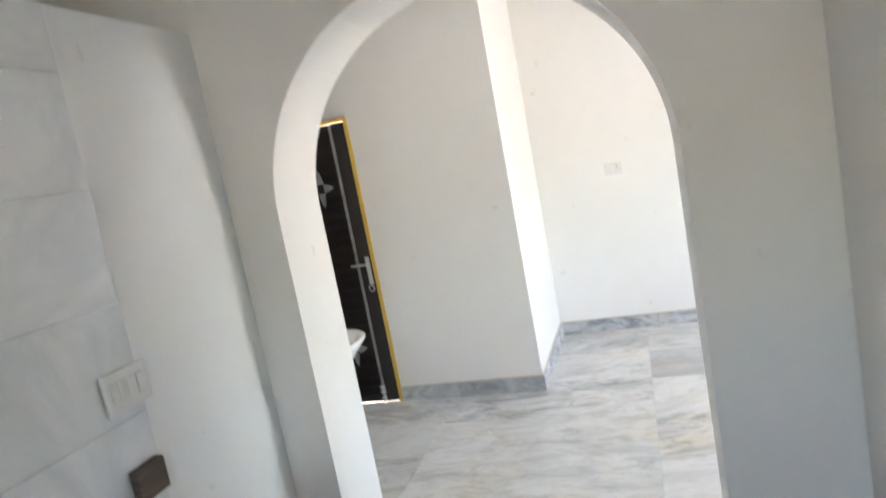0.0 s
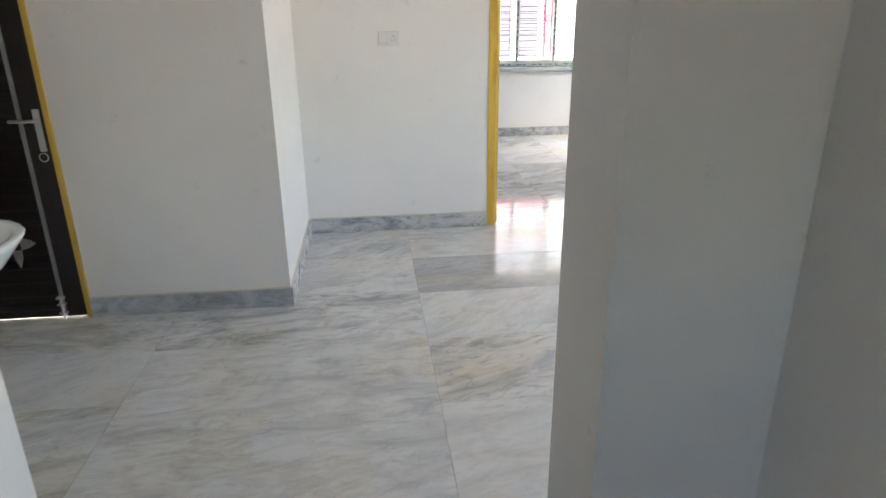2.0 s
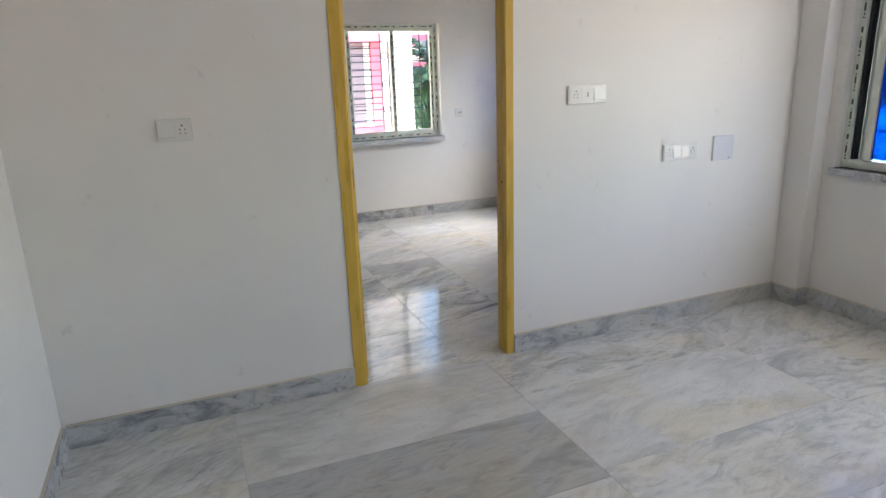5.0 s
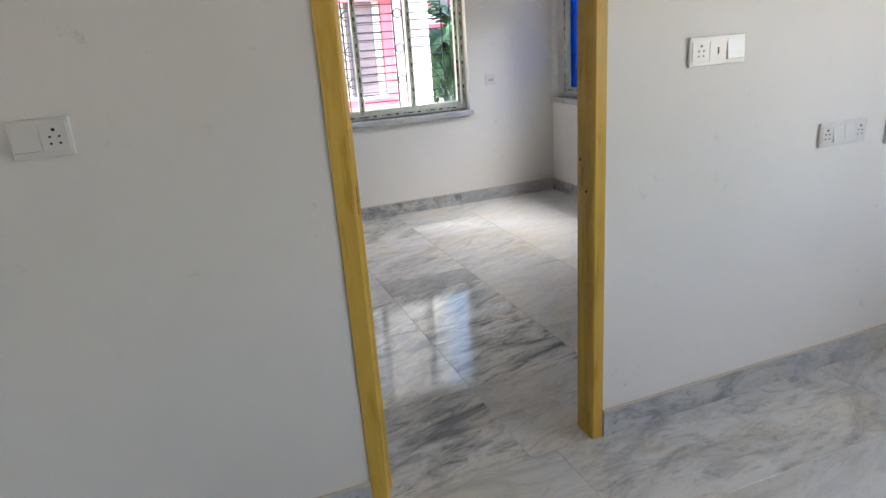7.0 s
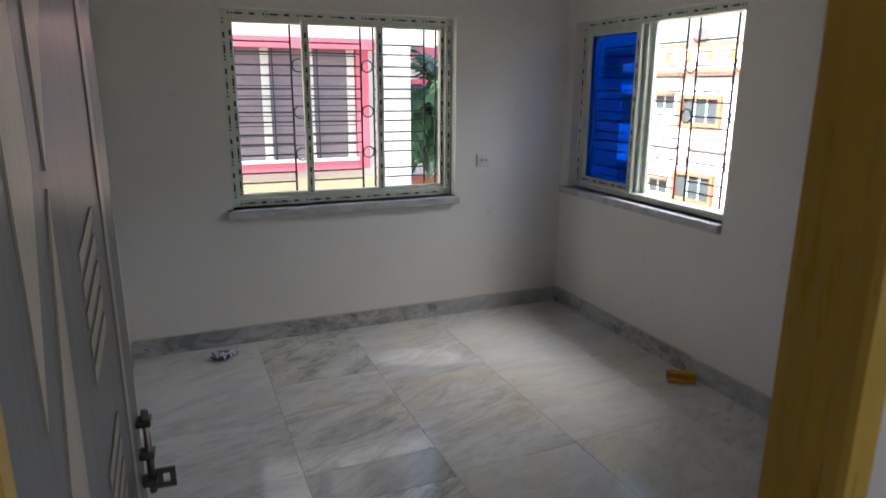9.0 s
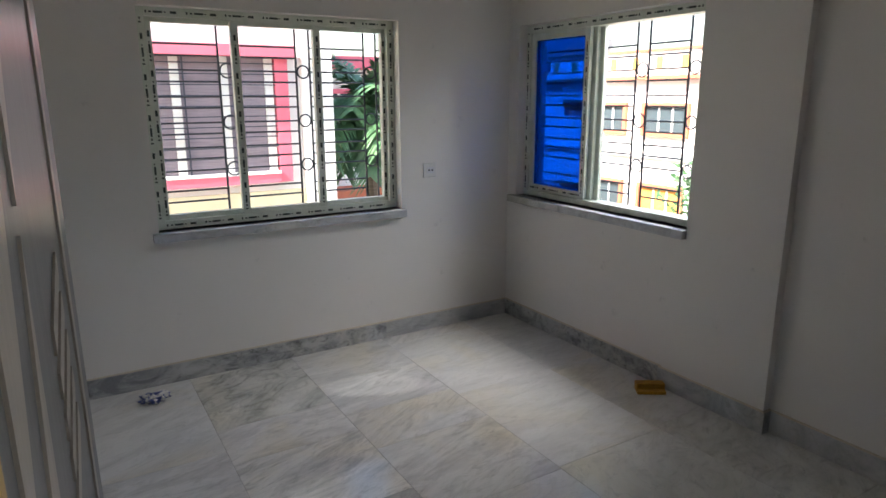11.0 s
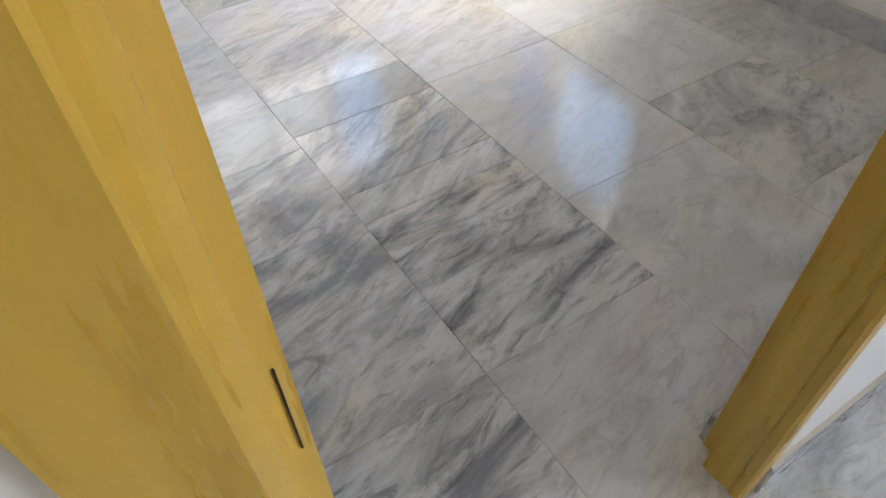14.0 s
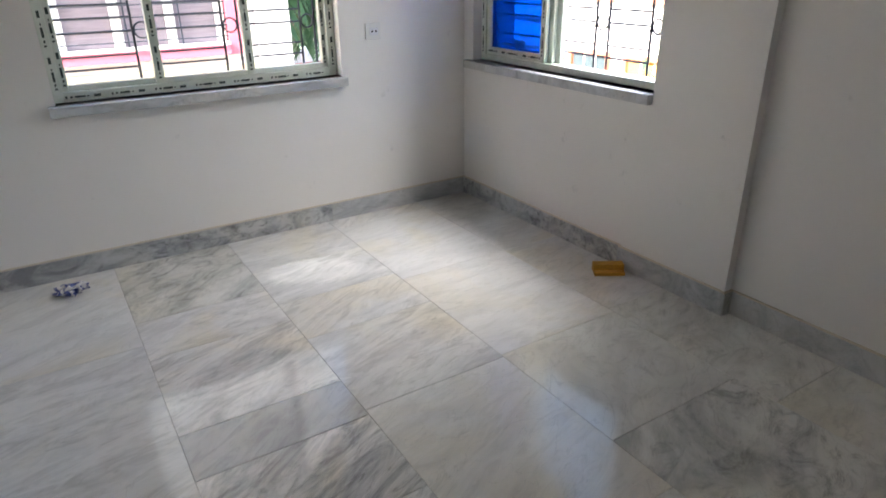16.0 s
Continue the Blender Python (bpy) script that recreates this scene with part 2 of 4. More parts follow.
def prism(bm, outline, axis, a, b):
    """Extrudes a flat outline (u, v) from a to b along x or y."""
    def at(u, v, d):
        return (d, u, v) if axis == "x" else (u, d, v) if axis == "y" else (u, v, d)
    lo = [bm.verts.new(at(u, v, a)) for u, v in outline]
    hi = [bm.verts.new(at(u, v, b)) for u, v in outline]
    bm.faces.new(lo[::-1])
    bm.faces.new(hi)
    for i in range(len(lo)):
        j = (i + 1) % len(lo)
        bm.faces.new((lo[i], lo[j], hi[j], hi[i]))
    return bm


def finish(name, bm, mat, smooth=False):
    bmesh.ops.recalc_face_normals(bm, faces=bm.faces)
    me = bpy.data.meshes.new(name)
    bm.to_mesh(me)
    bm.free()
    me.materials.append(mat)
    if smooth:
        for p in me.polygons:
            p.use_smooth = True
    return me


def part(name, bm, mat, parent=None, label="", smooth=False):
    ob = new(name, finish(name, bm, mat, smooth))
    if parent:
        ob.parent = parent
    if label:
        ob["label"] = label
    return ob


def structure(name, bm, mat, label, category):
    return tagged(part(name, bm, mat), label, category, kind="structure")


def thing(name, label, category, group="", place=(0, 0, 0), turn=0.0, kind=""):
    ob = new(name)
    ob.empty_display_size = 0.1
    ob.matrix_world = pose(*place, 0, 0, turn)
    return tagged(ob, label, category, group, kind)


# ---------------------------------------------------------------- the plan
H = 2.85
KW, KE, KS = -1.50, 0.375, -1.60      # kitchen: west, east, south
A0, A1 = 2.015, 2.328                 # arch wall
OL, OR = -1.318, -0.010              # archway
BX, BY = -0.917, 4.184               # washroom block's corner
HW, HE = -3.2, 3.315                 # hall: west, east
D0, D1 = 5.40, 5.53                  # wall with the yellow door frame
DL, DR, DT = 0.374, 1.278, 2.095
RW, RE, RN = 0.27, 3.162, 8.917        # bedroom
CS, CN = 6.895, 7.40                  # column on the bedroom's east wall
N0, N1 = RN + 0.0, RN + 0.24
W1 = (0.90, 2.33, 0.84, 1.975)        # bedroom north window: x, x, z, z
W2 = (7.40, 8.82, 0.875, 1.975)        # bedroom east window: y, y, z, z


def pierced(u0, u1, d0, d1, holes, z1, at):
    """One connected wall body of length u0..u1 and thickness d0..d1, with openings (u, u, z, z) cut through."""
    us = sorted({u0, u1, *(h[0] for h in holes), *(h[1] for h in holes)})
    zs = sorted({0.0, z1, *(h[2] for h in holes), *(h[3] for h in holes)})
    bm, verts = bmesh.new(), {}

    def v(i, k, d):
        if (i, k, d) not in verts:
            verts[i, k, d] = bm.verts.new(at(us[i], (d0, d1)[d], zs[k]))
        return verts[i, k, d]

    def full(i, k):
        if not (0 <= i < len(us) - 1 and 0 <= k < len(zs) - 1):
            return False
        cu, cz = (us[i] + us[i + 1]) / 2, (zs[k] + zs[k + 1]) / 2
        return not any(a < cu < b and lo < cz < hi for a, b, lo, hi in holes)

    for i in range(len(us) - 1):
        for k in range(len(zs) - 1):
            if full(i, k):
                for d in (0, 1):
                    bm.faces.new((v(i, k, d), v(i + 1, k, d), v(i + 1, k + 1, d), v(i, k + 1, d)))
                for di, dk, p, q in ((-1, 0, (i, k), (i, k + 1)), (1, 0, (i + 1, k), (i + 1, k + 1)), (0, -1, (i, k), (i + 1, k)), (0, 1, (i, k + 1), (i + 1, k + 1))):
                    if not full(i + di, k + dk):
                        bm.faces.new((v(*p, 0), v(*q, 0), v(*q, 1), v(*p, 1)))
    return bm


def wall_x(name, y0, y1, x0, x1, holes, mat, label, z1=H):
    """A wall along x with rectangular openings (x, x, z, z)."""
    return structure(name, pierced(x0, x1, y0, y1, holes, z1, lambda u, d, z: (u, d, z)), mat, label, "wall")


def wall_y(name, x0, x1, y0, y1, holes, mat, label, z1=H):
    return structure(name, pierced(y0, y1, x0, x1, holes, z1, lambda u, d, z: (d, u, z)), mat, label, "wall")


# kitchen
wall_y("wall_kitchen_west", KW - 0.14, KW, KS, A0, [(0.6, 2.05, 2.21, 2.78)], PAINT_COOL, "white painted kitchen wall with a loft opening above")
wall_y("wall_kitchen_east", KE, KE + 0.12, KS, A0, [], PAINT, "cream painted plain kitchen wall")
# unseen wall; its opening is added and sized to set the kitchen's light
wall_x("wall_kitchen_south", KS - 0.14, KS, KW - 0.14, KE + 0.12, [(-0.35, 0.30, 1.25, 1.95)], PAINT, "cream painted kitchen wall with an added opening for light")
loft = bmesh.new()
box(loft, KW - 0.75, KW - 0.14, 0.6, 2.05, 2.15, 2.21)
box(loft, KW - 0.79, KW - 0.75, 0.5, 2.15, 2.15, H)
box(loft, KW - 0.75, KW - 0.14, 0.55, 0.60, 2.21, H)
box(loft, KW - 0.75, KW - 0.14, 2.05, 2.10, 2.21, H)
structure("loft", loft, PAINT_COOL, "dark storage loft recessed above the kitchen wall", "loft")

# wall with the archway
bm = bmesh.new()
cx, r = (OL + OR) / 2, (OR - OL) / 2
spring = 2.21 - r
arc = [(cx - r * math.cos(math.pi * i / 40), spring + r * math.sin(math.pi * i / 40)) for i in range(41)]
outline = [(HW, 0), (OL, 0)] + arc + [(OR, 0), (KE + 0.12, 0), (KE + 0.12, H), (HW, H)]
prism(bm, outline, "y", A0, A1)
structure("wall_archway", bm, PAINT, "cream painted thick wall with a round-headed archway", "wall")
wall_x("wall_hall_south", 2.21, A1, KE + 0.12, HE + 0.22, [], PAINT, "cream painted plain hall wall")

# hall
wall_y("wall_hall_west", -2.37, -2.25, A1, 3.72, [], PAINT, "cream painted plain hall wall")
wall_y("wall_hall_east", HE, HE + 0.22, A1, D0, [(2.75, 5.15, 0.885, 2.03)], PAINT, "cream painted hall wall with a wide window opening")
wall_y("wall_hall_far_west", HW - 0.12, HW, A1, BY, [], PAINT, "cream painted plain hall wall")
wall_x("wall_washroom_south", BY, BY + 0.12, HW, BX, [(-2.80, -1.945, 0, 2.06)], PAINT, "cream painted wall with a dark flush door")
wall_y("wall_washroom_east", BX - 0.12, BX, BY + 0.12, D0, [], PAINT, "cream painted wall of the projecting washroom block")
wall_x("wall_doorway", D0, D1, HW, HE + 0.22, [(DL, DR, 0, DT)], PAINT, "cream painted wall with a yellow-framed doorway and switch plates")
structure("pillar_hall", boxed(3.207, HE, 5.225, D0, 0, H), PAINT, "cream painted corner pillar beside the hall window", "pillar")

# bedroom
wall_y("wall_bedroom_west", RW - 0.12, RW, D1, N1, [], PAINT, "cream painted plain bedroom wall")
wall_x("wall_bedroom_north", N0, N1, RW, RE + 0.24, [W1], PAINT, "cream painted bedroom wall with a wide grilled window")
wall_y("wall_bedroom_east", RE, RE + 0.24, CN, N0, [W2], PAINT, "cream painted bedroom wall with a grilled corner window")
structure("pillar_bedroom", boxed(RE - 0.014, RE + 0.24, CS, CN, 0, H), PAINT, "cream painted pillar beside the bedroom window", "pillar")
wall_y("wall_bedroom_alcove", RE + 0.035, RE + 0.24, D1, CS, [], PAINT, "cream painted recessed bedroom wall")
structure("ceiling", boxed(HW - 0.3, HE + 0.4, KS - 0.3, N1 + 0.1, H, H + 0.15), CEILING, "plain white painted ceiling slab", "ceiling")
structure("floor_bed", boxed(HW - 0.12, HE + 0.25, KS - 0.15, N1, -0.18, -0.0025), GROUT, "grey jointing bed under the marble floor", "floor")


structure("building_base", boxed(HW - 0.12, HE + 0.25, KS - 0.15, N1, -3.39, -0.185), HOUSE_CREAM, "cream rendered storey below the flat", "wall")

# ---------------------------------------------------------------- doorway
frame_ob = thing("door_1", "yellow enamelled wooden door frame standing in the doorway", "door frame", kind="structure")


def jamb_outline(side):
    """Rebated and moulded jamb section, from the hall face to the bedroom face."""
    pts = [(0, -0.005), (0.052, -0.005), (0.064, 0.008), (0.064, 0.022), (0.058, 0.026), (0.058, 0.036), (0.070, 0.042), (0.072, 0.066), (0.088, 0.071), (0.088, 0.098), (0.056, 0.098), (0.056, 0.142), (0, 0.142)]
    if side > 0:
        return [(DL + u, D0 + v) for u, v in pts]
    pts = [(0, -0.005), (0.040, -0.005), (0.047, 0.002), (0.047, 0.020), (0.043, 0.025), (0.044, 0.032), (0.046, 0.045), (0.046, 0.093), (0.004, 0.093), (0.004, 0.128), (0, 0.128)]
    return [(DR - u, D0 + v) for u, v in pts][::-1]


part("jamb", prism(bmesh.new(), jamb_outline(1), "z", 0.0, DT), YELLOW, frame_ob)
part("jamb", prism(bmesh.new(), jamb_outline(-1), "z", 0.0, DT), YELLOW, frame_ob)
head = [(D0 + v, DT - u) for u, v in ((0, -0.0055), (0.042, -0.0055), (0.056, 0.0075), (0.056, 0.022), (0.051, 0.027), (0.051, 0.040), (0.060, 0.047), (0.060, 0.098), (0.045, 0.098), (0.045, 0.1425), (0, 0.1425))]
part("head", prism(bmesh.new(), head, "x", DL + 0.0005, DR - 0.0005), YELLOW, frame_ob)
# thin black bar: the strike slot's dark depth is put in as colour
part("strike_slot", boxed(DL + 0.079, DL + 0.0803, D0 + 0.0665, D0 + 0.0705, 0.998, 1.085), BLACK, frame_ob, "thin black slot in the door frame")
for v, z in ((0.076, 1.06), (0.041, 0.955)):
    part("bolt_hole", rod(bmesh.new(), (DR - 0.0462, D0 + v, z), (DR - 0.040, D0 + v, z), 0.006, 10), BLACK, frame_ob, "small drilled bolt hole")

hook = thing("wall_hook", "small dark steel hook fixed high in the wall", "hook", place=(1.847, D0, 2.296))
part("shank", rod(bmesh.new(), (0, -0.05, 0), (0, 0, 0), 0.006, 8), DARK_STEEL, hook)
part("tip", rod(bmesh.new(), (0, -0.048, 0), (0.02, -0.05, 0.03), 0.006, 8), DARK_STEEL, hook)

# open door leaf against the bedroom's west wall
leaf = thing("bedroom_door", "grey laminate door with pale zigzag inlays, standing open", "door", place=(DL + 0.058, D1 + 0.014, 0), turn=86.2)
part("panel", boxed(0.0, 0.75, -0.0, 0.032, 0.012, 2.05, bevel=0.002), GREY_LAM, leaf)
for outline in ([(0.625, 0.02), (0.655, 0.02), (0.655, 2.04), (0.625, 2.04)],
                [(0.165, 1.20), (0.25, 1.47), (0.25, 2.04), (0.165, 2.04)],
                [(0.31, 1.46), (0.36, 1.60), (0.44, 1.74), (0.56, 1.86), (0.56, 2.04), (0.31, 2.04)],
                [(0.22, 0.62), (0.285, 0.92), (0.305, 1.44), (0.215, 1.10)],
                [(0.165, 0.02), (0.25, 0.02), (0.25, 0.42), (0.165, 0.80)],
                [(0.31, 0.02), (0.56, 0.02), (0.56, 0.12), (0.44, 0.24), (0.36, 0.38), (0.31, 0.55)],
                [(0.075, 0.02), (0.105, 0.02), (0.095, 0.95), (0.085, 0.95)]):
    part("inlay", prism(bmesh.new(), outline, "y", -0.0025, 0.002), PALE_LAM, leaf, "pale tapering laminate inlay")
for z in (1.14, 0.80, 0.46):
    for k in range(5):
        zz = z + k * 0.042
        part("hatch", prism(bmesh.new(), [(0.42, zz), (0.54, zz + 0.045), (0.54, zz + 0.070), (0.42, zz + 0.025)], "y", -0.0025, 0.002), PALE_LAM, leaf, "pale hatched inlay bar")
bolt = part("tower_bolt", rod(bmesh.new(), (0.722, -0.016, 0.765), (0.722, -0.016, 0.945), 0.0075, 12), STEEL, leaf, "steel sliding bolt", True)
for z in (0.785, 0.845, 0.915):
    part("bracket", boxed(0.704, 0.740, -0.027, 0.0, z, z + 0.012, bevel=0.003), DARK_STEEL, bolt)
hasp = bmesh.new()
for a, b, lo, hi in ((-0.060, -0.02, 0.770, 0.782), (-0.060, -0.02, 0.802, 0.814), (-0.060, -0.049, 0.782, 0.802), (-0.036, -0.02, 0.782, 0.802)):
    box(hasp, 0.720, 0.724, a, b, lo, hi)
part("hasp", hasp, DARK_STEEL, bolt)
for z in (0.3, 1.0, 1.8):
    part("hinge", rod(bmesh.new(), (-0.008, 0.02, z), (-0.008, 0.02, z + 0.1), 0.006, 10), STEEL, leaf)


# ---------------------------------------------------------------- windows
def marks(window, spots):
    """Printed bars on the profiles' protective film: (centre, along, across, normal axis)."""
    rng = random.Random(4)
    for (x0, y0, z0), (x1, y1, z1), off in spots:
        a, b = Vector((x0, y0, z0)), Vector((x1, y1, z1))
        d = (b - a).normalized()
        length = (b - a).length
        side = Vector((0, 0, 1)) if abs(d.z) < 0.5 else (Vector((1, 0, 0)) if abs(off[1]) > 0.5 else Vector((0, 1, 0)))
        n = Vector(off)
        bm, s = bmesh.new(), 0.02
        pattern = ((0.008, 0.012), (0.012, 0.008), (0.045, 0.010), (0.008, 0.006), (0.030, 0.012))
        k = 0
        while s < length - 0.05:
            w, h = pattern[k % 5]
            c = a + d * (s + w / 2)
            vs = []
            for f in (0.0, 0.0012):
                for u, v in ((-1, -1), (1, -1), (1, 1), (-1, 1)):
                    vs.append(bm.verts.new(c + d * (u * w / 2) + side * (v * h / 2) + n * f))
            bm.faces.new(vs[4:])
            for i in range(4):
                bm.faces.new((vs[i], vs[(i + 1) % 4], vs[4 + (i + 1) % 4], vs[4 + i]))
            s += w + (0.008, 0.007, 0.006, 0.02, 0.045)[k % 5] + rng.random() * 0.004
            k += 1
        part("film_print", bm, PRINT, window, "dark printed bars on protective film")


def ring_of(bm, centre, r, t, axis):
    n, pts = 20, []
    for i in range(n):
        a = 2 * math.pi * i / n
        for j in range(5):
            b = 2 * math.pi * j / 5
            rr = r + t * math.cos(b)
            u, v, w = rr * math.cos(a), rr * math.sin(a), t * math.sin(b)
            pts.append(bm.verts.new((centre[0] + (u if axis == "y" else w), centre[1] + (w if axis == "y" else u), centre[2] + v)))
    for i in range(n):
        for j in range(5):
            bm.faces.new((pts[i * 5 + j], pts[((i + 1) % n) * 5 + j], pts[((i + 1) % n) * 5 + (j + 1) % 5], pts[i * 5 + (j + 1) % 5]))
    return bm


RINGS = (1.675, 1.395, 1.135)
LEVELS = (1.81, 1.75, 1.675, 1.615, 1.535, 1.475, 1.395, 1.335, 1.26, 1.20, 1.135, 1.025, 0.965)


def grille(name, axis, plane, lo, hi, z0, z1, pairs, label):
    g = thing(name, label, "window grille", "bedroom window grilles")

    def at(u, z):
        return (u, plane, z) if axis == "y" else (plane, u, z)
    edges = [lo + 0.012]
    for a, b in pairs:
        for u in (a, b):
            part("upright", rod(bmesh.new(), at(u, z0), at(u, z1), 0.0065, 8), GRILLE, g)
        for z in RINGS:
            part("ring", ring_of(bmesh.new(), at((a + b) / 2, z), (b - a) / 2 - 0.006, 0.005, axis), GRILLE, g)
        edges += [a, b]
    edges.append(hi - 0.012)
    for z in (z0 + 0.012, z1 - 0.012):
        part("rail", rod(bmesh.new(), at(lo, z), at(hi, z), 0.006, 8), GRILLE, g)
    for u in (lo + 0.012, hi - 0.012):
        part("upright", rod(bmesh.new(), at(u, z0), at(u, z1), 0.006, 8), GRILLE, g)
    for i in range(0, len(edges), 2):
        for k, z in enumerate(LEVELS):
            if z < z1 - 0.03:
                part("bar", rod(bmesh.new(), at(edges[i], z), at(edges[i + 1], z), 0.0052, 6), GRILLE, g)
    return g


# north window of the bedroom
x0, x1, z0, z1 = W1
fy = N0 + 0.07
win = thing("window_1", "wide three-part sliding window with pale printed profiles", "window", kind="structure")
part("sill", boxed(x0 - 0.032, x1 + 0.014, N0 - 0.05, N1 + 0.05, z0 - 0.046, z0, bevel=0.004), SILL, win, "grey marble window sill")
zb = z0 + 0.001
part("frame_side", boxed(x0 + 0.001, x0 + 0.045, fy, fy + 0.09, zb, z1 - 0.001, bevel=0.003), FRAME_W, win)
part("frame_side", boxed(x1 - 0.045, x1 - 0.001, fy, fy + 0.09, zb, z1 - 0.001, bevel=0.003), FRAME_W, win)
part("frame_top", boxed(x0 + 0.045, x1 - 0.045, fy + 0.001, fy + 0.09, z1 - 0.046, z1 - 0.001, bevel=0.003), FRAME_W, win)
part("frame_bottom", boxed(x0 + 0.045, x1 - 0.045, fy + 0.001, fy + 0.09, zb, zb + 0.046, bevel=0.003), FRAME_W, win)
M1 = (1.384, 1.845)
for m_ in M1:
    part("sash_stile", boxed(m_ - 0.021, m_ + 0.021, fy + 0.012, fy + 0.05, zb + 0.046, z1 - 0.046, bevel=0.003), FRAME_W, win)
for a, b in ((x0 + 0.045, x0 + 0.075), (x1 - 0.07, x1 - 0.045)):
    part("sash_stile", boxed(a, b, fy + 0.03, fy + 0.07, zb + 0.046, z1 - 0.046, bevel=0.003), FRAME_W, win)
for a, b, d in ((x0 + 0.075, M1[0] - 0.021, 0.03), (M1[0] + 0.021, M1[1] - 0.021, 0.012), (M1[1] + 0.021, x1 - 0.07, 0.03)):
    part("sash_rail", boxed(a, b, fy + d, fy + d + 0.038, zb + 0.046, zb + 0.072, bevel=0.003), FRAME_W, win)
    part("sash_rail", boxed(a, b, fy + d, fy + d + 0.038, z1 - 0.07, z1 - 0.046, bevel=0.003), FRAME_W, win)
front = (0, -1, 0)
marks(win, [((x0 + 0.022, fy, zb + 0.04), (x0 + 0.022, fy, z1), front), ((x1 - 0.022, fy, zb + 0.04), (x1 - 0.022, fy, z1), front),
            ((x0 + 0.03, fy + 0.001, zb + 0.022), (x1 - 0.03, fy + 0.001, zb + 0.022), front), ((x0 + 0.03, fy + 0.001, z1 - 0.024), (x1 - 0.03, fy + 0.001, z1 - 0.024), front),
            ((M1[0], fy + 0.012, zb + 0.05), (M1[0], fy + 0.012, z1 - 0.05), front), ((M1[1], fy + 0.012, zb + 0.05), (M1[1], fy + 0.012, z1 - 0.05), front),
            ((x0 + 0.06, fy + 0.03, zb + 0.05), (x0 + 0.06, fy + 0.03, z1 - 0.05), front), ((x1 - 0.058, fy + 0.03, zb + 0.05), (x1 - 0.058, fy + 0.03, z1 - 0.05), front)])
grille("window_grille", "y", N0 + 0.19, x0, x1, z0, z1, ((1.312, 1.40), (1.75, 1.833), (2.18, 2.262)), "dark painted iron grille with rings behind the north window")

# east window of the bedroom
y0, y1, z0, z1 = W2
fx = RE + 0.06
win = thing("window_2", "sliding window with a blue glass sash pushed aside", "window", kind="structure")
part("sill", boxed(RE - 0.045, RE + 0.28, y0 + 0.002, N0 - 0.052, z0 - 0.046, z0, bevel=0.004), SILL, win, "grey marble window sill")
zb = z0 + 0.001
part("frame_side", boxed(fx, fx + 0.1, y1 - 0.045, y1 - 0.001, zb, z1 - 0.001, bevel=0.003), FRAME_W, win)
part("frame_side", boxed(fx, fx + 0.1, y0 + 0.001, y0 + 0.04, zb, z1 - 0.001, bevel=0.003), FRAME_W, win)
part("frame_top", boxed(fx + 0.001, fx + 0.1, y0 + 0.04, y1 - 0.045, z1 - 0.05, z1 - 0.001, bevel=0.003), FRAME_W, win)
part("frame_bottom", boxed(fx + 0.001, fx + 0.1, y0 + 0.04, y1 - 0.045, zb, zb + 0.035, bevel=0.003), FRAME_W, win)
for k, d in enumerate((0.010, 0.040, 0.070)):
    a, b = 8.24 - 0.03 * k, y1 - 0.046
    sash = part("sash", boxed(fx + d, fx + d + 0.025, a, a + 0.042, zb + 0.036, z1 - 0.051, bevel=0.003), FRAME_W, win, "blue glazed sliding sash")
    part("stile", boxed(fx + d, fx + d + 0.025, b - 0.042, b, zb + 0.036, z1 - 0.051, bevel=0.003), FRAME_W, sash)
    part("rail", boxed(fx + d, fx + d + 0.025, a + 0.042, b - 0.042, zb + 0.036, zb + 0.08, bevel=0.003), FRAME_W, sash)
    part("rail", boxed(fx + d, fx + d + 0.025, a + 0.042, b - 0.042, z1 - 0.095, z1 - 0.051, bevel=0.003), FRAME_W, sash)
    if k < 2:
        g_ = part("pane", boxed(fx + d + 0.010, fx + d + 0.015, a + 0.036, b - 0.036, zb + 0.074, z1 - 0.089), BLUE, sash, "deep blue tinted glass")
west = (-1, 0, 0)
marks(win, [((fx, y1 - 0.022, zb + 0.03), (fx, y1 - 0.022, z1), west), ((fx + 0.01, 8.261, zb + 0.05), (fx + 0.01, 8.261, z1 - 0.06), west),
            ((fx + 0.01, 8.255, zb + 0.058), (fx + 0.01, y1 - 0.06, zb + 0.058), west), ((fx + 0.001, 7.45, z1 - 0.024), (fx + 0.001, y1 - 0.05, z1 - 0.024), west)])
grille("window_grille", "x", RE + 0.20, y0, y1, z0, z1, ((7.555, 7.635), (7.905, 7.995), (8.33, 8.41)), "dark painted iron grille with rings behind the east window")

